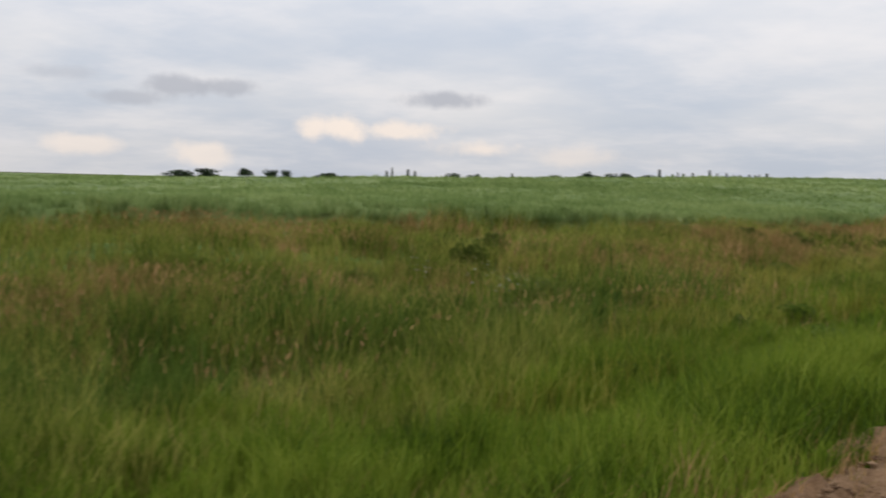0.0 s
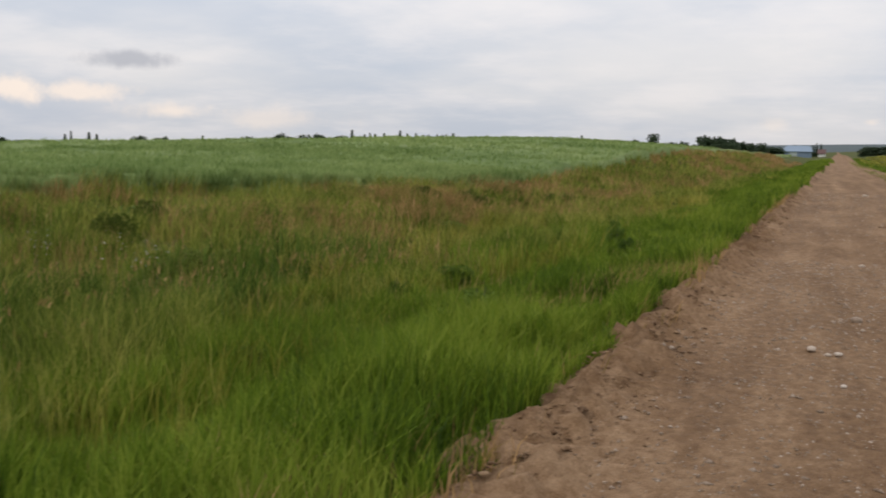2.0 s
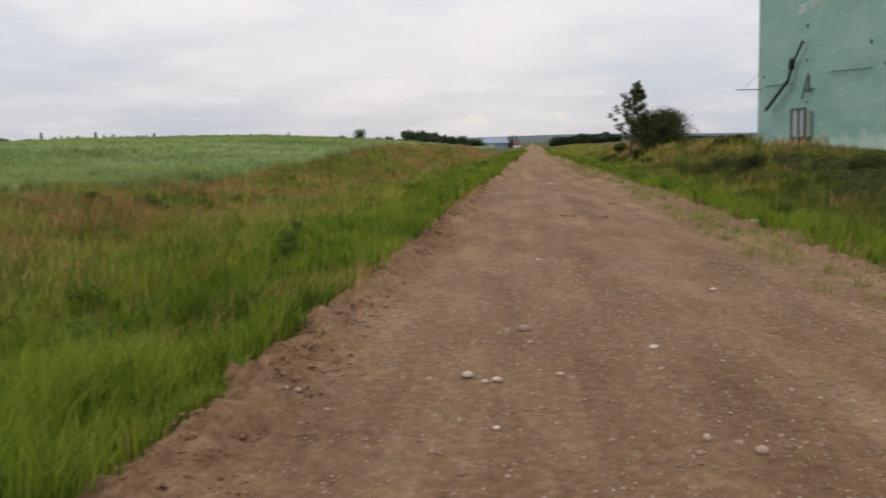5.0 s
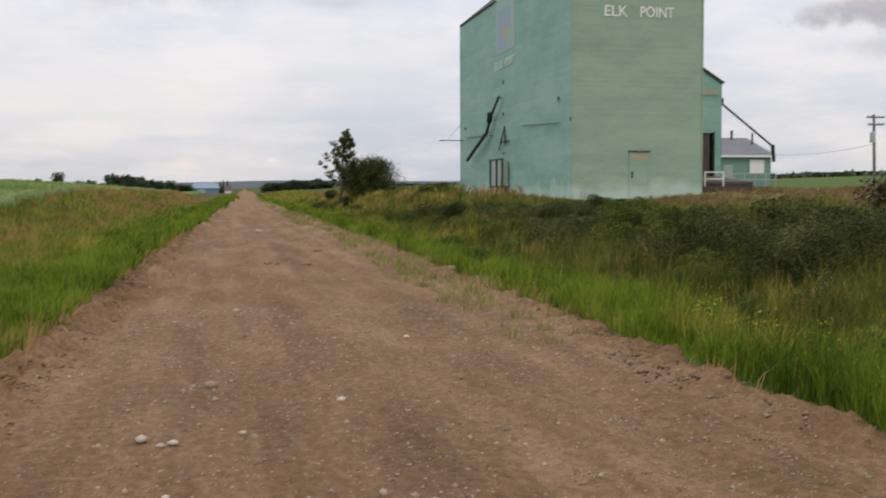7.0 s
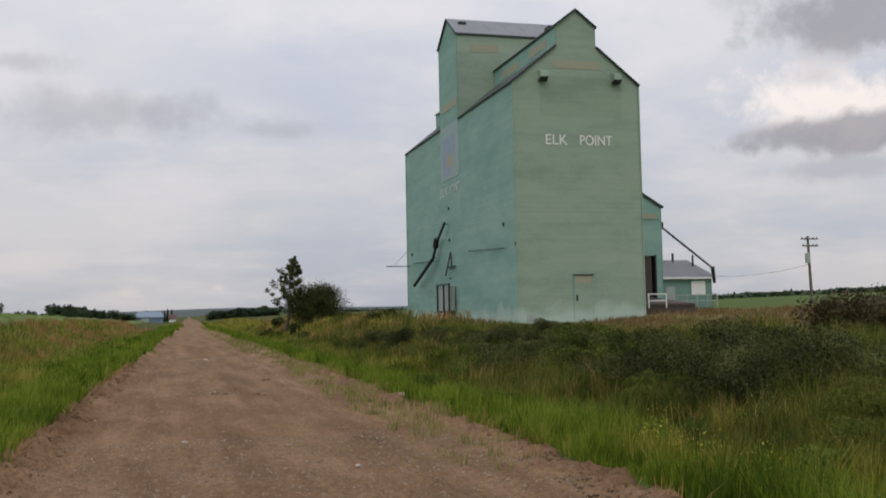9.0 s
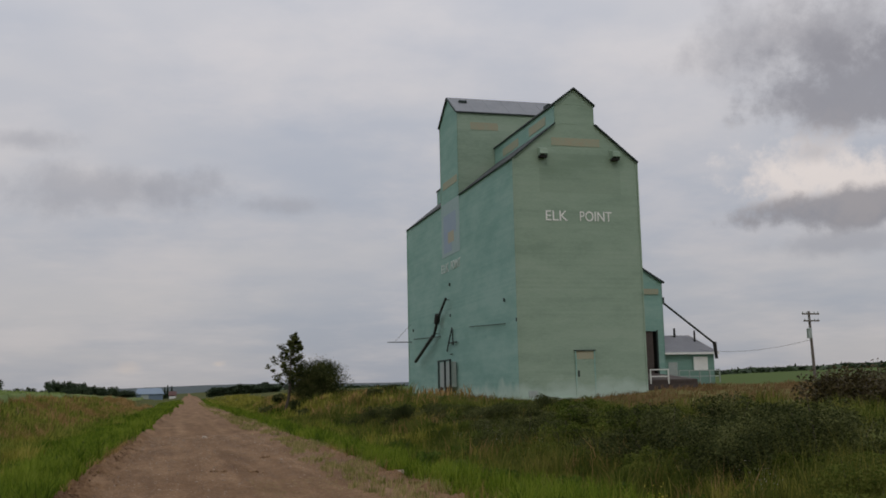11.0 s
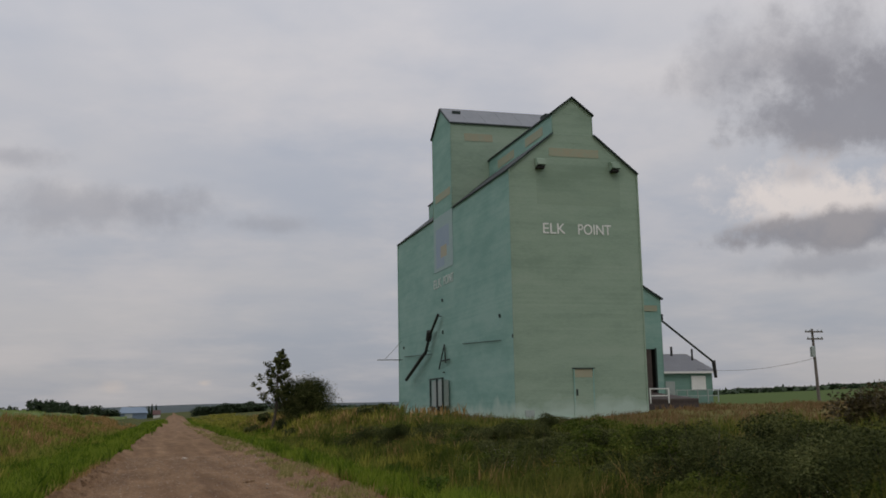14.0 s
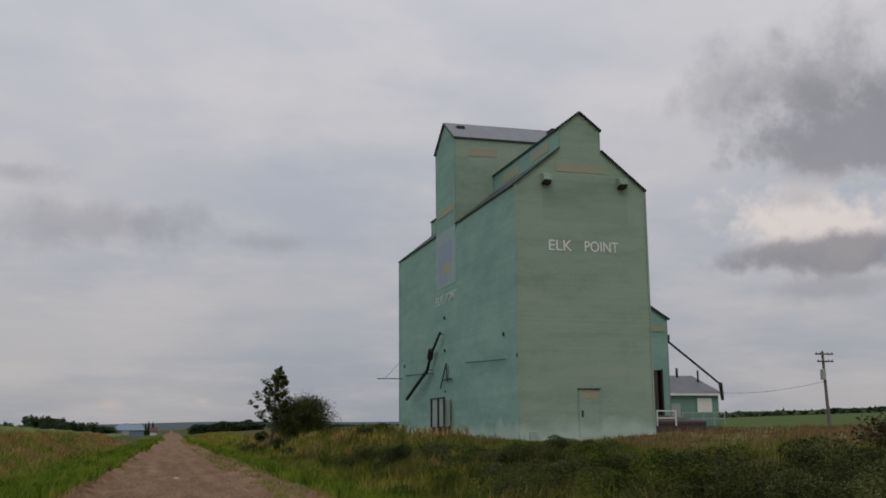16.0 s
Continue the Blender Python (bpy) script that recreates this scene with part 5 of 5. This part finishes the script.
def build_trees():
    tree = make_tree(6.6, 2.15, "tree", "young dark tree with a sparse pointed crown", M_SHRUB, True, 3400, 0.11)
    plant([tree], [(9.5, 83, 1, 0.96)])
    big = make_shrub(6.2, 4.2, 42000, 0.06, M_SHRUB, "large round dark green bush beside the young tree", "large_bush", 44, "bush", low=0.15)
    plant([big], [(12.15, 83.8, 1.04, 0.93)])


def far_tree(h, w, spruce, name, label, group):
    t = empty(name, (0, 0, 0), label, "tree", group)
    bm = bmesh.new()
    tube(bm, (0, 0, -0.5), (0, 0, h * 0.6), 0.03 * h, 0.012 * h, 6)
    part("trunk", bm, M_BARK, t)
    if spruce:
        L = [(0, 0, h * (0.12 + 0.86 * k / 9), w / 2 * (1.05 - k / 9), w / 2 * (1.05 - k / 9), h * 0.07) for k in range(10)]
    else:
        L = [(rng.uniform(-0.3, 0.3) * w, rng.uniform(-0.3, 0.3) * w, h * rng.uniform(0.16, 0.8), w * rng.uniform(0.2, 0.32), w * rng.uniform(0.2, 0.32), h * rng.uniform(0.14, 0.24)) for _ in range(16)]
    V, T = leaf_cloud(1200, crown_points(L, 0.3), 0.055 * h)
    f = tri_mesh("crown", V, T, M_FAR_LEAF)
    f.parent = t
    return t


def plant_far(sources, spots):
    used = set()
    for k, (x, y, z, sw, sh) in enumerate(spots):
        i = k % len(sources)
        m = Matrix.Translation((x, y, z)) @ Matrix.Rotation(k * 2.4, 4, "Z") @ Matrix.Diagonal((sw, sw, sh, 1))
        if i in used:
            copy_thing(sources[i], Matrix.Identity(4)).matrix_basis = m
        else:
            sources[i].matrix_basis = m
            used.add(i)


def build_far():
    r = random.Random(9)
    rounds = [far_tree(7, 6, False, "far_tree", "distant dark broadleaf tree on the skyline", "skyline trees") for _ in range(3)]
    spruces = [far_tree(8, 3, True, "far_spruce", "distant dark pointed spruce on the skyline", "skyline spruces") for _ in range(2)]

    def gz(x, y):
        return float(ground_z(x, y))
    spots = []
    for k in range(20):      # the shelter belt beside the far track
        x = -35 + 24 * k / 19
        y = 345 + r.uniform(-4, 4)
        spots.append((x, y, gz(x, y) - 0.2, r.uniform(0.6, 1.05), (8.2 - 3.6 * k / 19 + r.uniform(-0.6, 0.5) - gz(x, y)) / 6.4))
    for k in range(16):      # the trees right of the track
        x = 15 + 20 * k / 15
        y = 345 + r.uniform(-5, 5)
        spots.append((x, y, gz(x, y) - 0.2, r.uniform(0.55, 1.0), (5.0 + 1.3 * k / 15 + r.uniform(-0.5, 0.5) - gz(x, y)) / 6.4))
    for x, w, top in ((-51.7, 0.95, 8.6), (-57, 0.6, 6.6), (-48, 0.6, 6.3), (-45, 0.7, 5.9), (-41, 0.6, 6.0), (-38, 0.6, 5.8), (-60, 0.5, 6.2)):
        spots.append((x, 350, gz(x, 350) - 0.2, w, (top - gz(x, 350)) / 6.4))
    spots.append((-6, 372, gz(-6, 372) - 0.2, 0.75, 0.6))
    for a, w, top in ((52, 1.4, 4.3), (50.5, 1.3, 4.4), (48.5, 0.9, 4.7), (47.0, 0.75, 5.5), (46.1, 0.7, 4.6), (44, 1.3, 4.1), (42.6, 1.2, 4.1), (36.7, 0.9, 5.3), (35.6, 0.8, 5.0), (31.6, 0.7, 5.9), (31.0, 0.8, 5.7),
                      (29.1, 1.0, 6.7), (28.5, 1.2, 7.2), (27.9, 0.9, 6.6), (26.9, 1.0, 6.8), (26.3, 1.1, 6.9), (25.8, 0.9, 6.5), (19.0, 0.9, 5.8), (16.0, 0.8, 5.6)):
        x, y = -350 * math.sin(radians(a)), 350 * math.cos(radians(a))
        spots.append((x, y, gz(x, y) - 0.3, w * 1.15, (top - gz(x, y)) / 6.4))
    plant_far(rounds, spots)
    spots = [(x, 372, gz(x, 372) - 0.2, 0.45, h) for x, h in ((0.2, 0.5), (1.2, 0.58), (2.6, 0.54), (-33, 0.9))]
    for a, top in ((12.3, 8.4), (13.0, 6.6), (14.2, 7.3), (14.6, 7.0), (16.7, 7.0), (17.0, 7.5), (19.2, 7.6), (19.5, 8.2), (19.9, 7.4), (20.4, 7.6), (20.9, 7.9), (21.2, 7.2), (21.6, 7.6), (22.1, 7.9), (22.5, 8.4), (22.9, 7.2),
                   (23.4, 7.6), (23.9, 7.2), (24.5, 7.5), (25.2, 8.6), (24.2, 7.4), (20.1, 7.3), (38.9, 5.6), (39.3, 6.2), (40.2, 6.5), (40.5, 5.8), (33.4, 5.8), (18.0, 6.8), (15.4, 6.7), (10.2, 6.8), (11.0, 6.5)):
        x, y = -350 * math.sin(radians(a)), 350 * math.cos(radians(a))
        spots.append((x, y, gz(x, y) - 0.3, r.uniform(0.55, 0.95), (top - r.uniform(0.2, 1.0) - gz(x, y)) / 8))
    plant_far(spruces, spots)
    # woods along the far horizon, past counting
    n = 12000
    a = np.concatenate([rng.uniform(5, 75, n), rng.uniform(-30, -2, n // 3)])
    d = rng.uniform(820, 1000, len(a))
    x, y = d * np.sin(np.radians(a)), d * np.cos(np.radians(a))
    hgt = (4 + 2 * np.clip(a / 30, 0, 1.6) + 1.5 * np.sin(a * 1.9) * np.cos(a * 0.7)) * rng.uniform(0.5, 1.0, len(a))
    V, T = leaf_cloud(len(a), lambda k: np.stack([x, y, ground_z(x, y) + hgt * 0.4], 1), 3.2, 0.4)
    tagged(tri_mesh("far_woods", V, T, M_FAR_LEAF), "dark strip of woods along the horizon", "woods", kind="stuff")
    # low hills closing the view
    us = np.radians(np.arange(-100, 101, 2.0))
    prof = -5 + (27 + 2 * np.sin(us * 9 + 1) + 1.5 * np.sin(us * 23) + 12 * np.clip(us, 0, 0.6)) * smooth01((np.degrees(us) + 16) / 12)
    V, T = [], []
    for k, (p, w) in enumerate(zip(us, prof)):
        for dd, z in ((1900, -6), (2100, w), (2600, w * 0.8), (2900, -6)):
            V.append((dd * math.sin(p), dd * math.cos(p), z))
    for k in range(len(us) - 1):
        for j in range(3):
            q = k * 4 + j
            T += [(q, q + 4, q + 5), (q, q + 5, q + 1)]
    tagged(tri_mesh("backdrop_hills", V, T, M_HILL, True), "low hazy hills on the horizon", "hills", kind="structure")
    # the blue-roofed shed beside the far track
    s = empty("farm_shed", (-4.5, 350, 1.5), "distant low shed with a pale blue roof", "shed")
    bm = bmesh.new()
    solid(bm, [(-9, 1.0), (-0.4, 1.0), (-0.4, 3.2), (-9, 3.2)], 346, 356)
    part("wall", bm, M_BLUE, s)
    for sg in (-1, 1):
        bm = bmesh.new()
        slab(bm, (-8.3, 351, 5.0), (-1.0, 351, 5.0), (0.1, 351 + sg * 5.4, 3.1), (-9.5, 351 + sg * 5.4, 3.1), 0.15)
        part("roof", bm, M_BLUE, s, "pale blue sheet roof")
    bm = bmesh.new()
    box(bm, -7.2, -4.8, 345.9, 346.2, 1.2, 2.9)
    part("door", bm, M_STEEL, s)
    h = empty("farm_house", (2.7, 354, 1.5), "small distant white house with a dull red roof", "house")
    bm = bmesh.new()
    solid(bm, [(1.6, 1.2), (3.8, 1.2), (3.8, 2.6), (1.6, 2.6)], 351, 357)
    part("wall", bm, M_WHITE, h)
    for sg in (-1, 1):
        bm = bmesh.new()
        slab(bm, (1.4, 354, 3.9), (4.0, 354, 3.9), (4.0, 354 + sg * 3.3, 2.5), (1.4, 354 + sg * 3.3, 2.5), 0.12)
        part("roof", bm, M_RED_ROOF, h, "dull red roof slope")
    t = empty("trailer", (-10.6, 347, 1.6), "small white trailer parked beside the distant shed", "trailer")
    bm = bmesh.new()
    box(bm, -11.6, -9.8, 345.5, 349, 1.9, 3.3, 0.08)
    part("body", bm, M_WHITE, t)
    for x in (-11.5, -9.9):
        bm = bmesh.new()
        tube(bm, (x - 0.1, 347.2, 1.85), (x + 0.1, 347.2, 1.85), 0.35, 0.35, 10)
        part("wheel", bm, M_BLACK, t)


# ---- stones, clods and flowers ----
def lumps(n, P, size, squash=0.7, small=False):
    """Jittered many-sided lumps, joined; eight-sided where they are small."""
    ph = (1 + 5 ** 0.5) / 2
    ico = np.array([(-1, ph, 0), (1, ph, 0), (-1, -ph, 0), (1, -ph, 0), (0, -1, ph), (0, 1, ph), (0, -1, -ph), (0, 1, -ph), (ph, 0, -1), (ph, 0, 1), (-ph, 0, -1), (-ph, 0, 1)]) / 1.9
    F = np.array([(0, 11, 5), (0, 5, 1), (0, 1, 7), (0, 7, 10), (0, 10, 11), (1, 5, 9), (5, 11, 4), (11, 10, 2), (10, 7, 6), (7, 1, 8), (3, 9, 4), (3, 4, 2), (3, 2, 6), (3, 6, 8), (3, 8, 9), (4, 9, 5), (2, 4, 11), (6, 2, 10), (8, 6, 7), (9, 8, 1)])
    if small:
        ico = np.array([(1, 0, 0), (-1, 0, 0), (0, 1, 0), (0, -1, 0), (0, 0, 1), (0, 0, -1)]) * 1.1
        F = np.array([(0, 2, 4), (2, 1, 4), (1, 3, 4), (3, 0, 4), (2, 0, 5), (1, 2, 5), (3, 1, 5), (0, 3, 5)])
    k = len(ico)
    s = np.broadcast_to(size, n)[:, None, None] * rng.uniform(0.7, 1.3, (n, 1, 3)) * np.array([1, 1, squash])
    V = ico[None] * rng.uniform(0.75, 1.2, (n, k, 1)) * s + P[:, None, :]
    T = (np.arange(n)[:, None, None] * k + F[None]).reshape(-1, 3)
    return V.reshape(-1, 3), T


def on_road(x, y):
    return np.stack([x, y, road_z(x - axis(y), y)], 1)


def build_stones():
    spots = [(0.05, 8.47, 0.075), (-0.36, 6.61, 0.06), (-0.16, 6.5, 0.05), (-0.24, 6.46, 0.035), (4.62, 19.6, 0.13), (1.01, 7.52, 0.05), (0.87, 4.88, 0.035), (1.17, 4.87, 0.05), (0.95, 5.13, 0.04),
             (-0.15, 5.38, 0.03), (0.33, 13.8, 0.055), (-0.52, 7.53, 0.03), (1.57, 12.84, 0.05), (2.12, 10.9, 0.045), (0.27, 6.79, 0.035), (0.97, 6.83, 0.03), (1.65, 41.4, 0.12)]
    for x, y, s in spots:
        V, T = lumps(1, on_road(np.array([x]), np.array([y])) + np.array([[0, 0, 0.3 * s]]), s * 0.75, 0.65)
        ob = tri_mesh("stone", V, T, M_STONE, True)
        tagged(ob, "pale rounded stone lying on the track", "stone", "stones on the track")
    for x, y in ((2.64, 27.2), (2.04, 22.1), (1.28, 22.5)):
        V, T = lumps(9, on_road(x + rng.normal(0, 0.10, 9), y + rng.normal(0, 0.06, 9)) + np.array([0, 0, 0.01]), 0.05)
        tagged(tri_mesh("dirt_clod", V, T, M_CLOD), "dark crumbled clod of earth on the track", "clod", "clods on the track")
    # gravel past counting
    x, y = scatter(-2.6, 2.9, 2.5, 14, 330)
    x2, y2 = scatter(-2.6, 2.9, 14, 45, 45)
    x, y = np.concatenate([x, x2]), np.concatenate([y, y2])
    size = np.clip(rng.lognormal(-5.2, 0.5, len(x)), 0.003, 0.025) * (1 + y / 40)
    V, T = lumps(len(x), on_road(x, y), size, 0.7, True)
    tagged(tri_mesh("gravel", V, T, M_STONE), "fine pale gravel strewn over the track", "gravel", kind="stuff")
    # crumbled earth along both edges
    y = rng.uniform(0, 40, 15000)
    x = axis(y) + rng.normal(-2.74, 0.2, len(y))
    y2 = rng.uniform(3, 40, 2600)
    x2 = axis(y2) + rng.normal(2.98, 0.22, len(y2))
    y3 = np.concatenate([rng.normal(10.3, 0.5, 160), rng.normal(8.1, 0.5, 160)])
    x3 = np.concatenate([rng.normal(4.05, 0.16, 160), rng.normal(3.9, 0.16, 160)])
    V, T = lumps(len(x3), on_road(x3, y3), np.clip(rng.lognormal(-4.5, 0.5, len(x3)), 0.006, 0.03), 0.6)
    tagged(tri_mesh("dark_soil_clods", V, T, M_SOIL), "dark turned soil lying at the grass edge", "earth clods", kind="stuff")
    x, y = np.concatenate([x, x2]), np.concatenate([y, y2])
    size = np.clip(rng.lognormal(-4.8, 0.5, len(x)), 0.004, 0.04)
    V, T = lumps(len(x), on_road(x, y), size, 0.55, True)
    tagged(tri_mesh("loose_clods", V, T, M_CLOD), "crumbled brown earth turned up along the track's edges", "earth clods", kind="stuff")


def build_flowers():
    """Small flowering weeds, each stem with a head of many petals."""
    def weed(name, mat, label, h, heads, group):
        w = empty(name, (0, 0, 0), label, "flower", group)
        for k in range(5):
            a = k * 1.26
            bm = bmesh.new()
            tube(bm, (0.03 * math.cos(a), 0.03 * math.sin(a), 0), (0.12 * math.cos(a), 0.12 * math.sin(a), h * (0.8 + 0.05 * k)), 0.006, 0.003, 5)
            part("stalk", bm, M_LUSH, w)
            V, T = leaf_cloud(heads, lambda n: np.array([0.12 * math.cos(a), 0.12 * math.sin(a), h * (0.8 + 0.05 * k)]) + rng.normal(0, [0.03, 0.03, 0.06], (n, 3)), 0.013)
            f = tri_mesh("flower_head", V, T, mat)
            f.parent = w
        return w
    r = random.Random(3)
    y_ = weed("yellow_weed", M_YELLOW, "tall weed with spikes of yellow flowers in the grass", 0.55, 9, "yellow weeds")
    plant([y_], [(4.95, 9.3, 1, 1), (5.1, 9.7, 1, 1.1), (4.9, 8.6, 1, 0.9), (5.2, 8.0, 1, 0.9), (5.4, 9.0, 1, 0.9), (5.0, 7.3, 0.9, 0.8)])
    p_ = weed("pale_weed", M_WHITE_FL, "weed with pale pinkish flower heads on the bank", 0.7, 5, "pale weeds")
    plant([p_], [(8.4 + r.uniform(-0.8, 0.9), 21 + 0.55 * k, 1.2, r.uniform(0.8, 1.1)) for k in range(14)] + [(7.6, 11.4, 1, 1), (8.0, 12.4, 1, 1), (-9.2, 9.3, 1.8, 1.3), (-8.9, 9.6, 1.4, 1.2), (-10.2, 9.0, 1.2, 1.2)])


build_crop()
build_hedge()
build_trees()
build_far()
build_flowers()
build_grass()
build_seed_heads()
build_stubble()
build_stones()

for ob in list(scene.objects):
    if ob.type == "MESH" and ob.name.split(".")[0] in ("front_wall", "side_wall", "back_wall", "cupola_wall", "monitor_wall", "painted_out_siding", "flower_head"):
        ob["kind"] = "stuff"
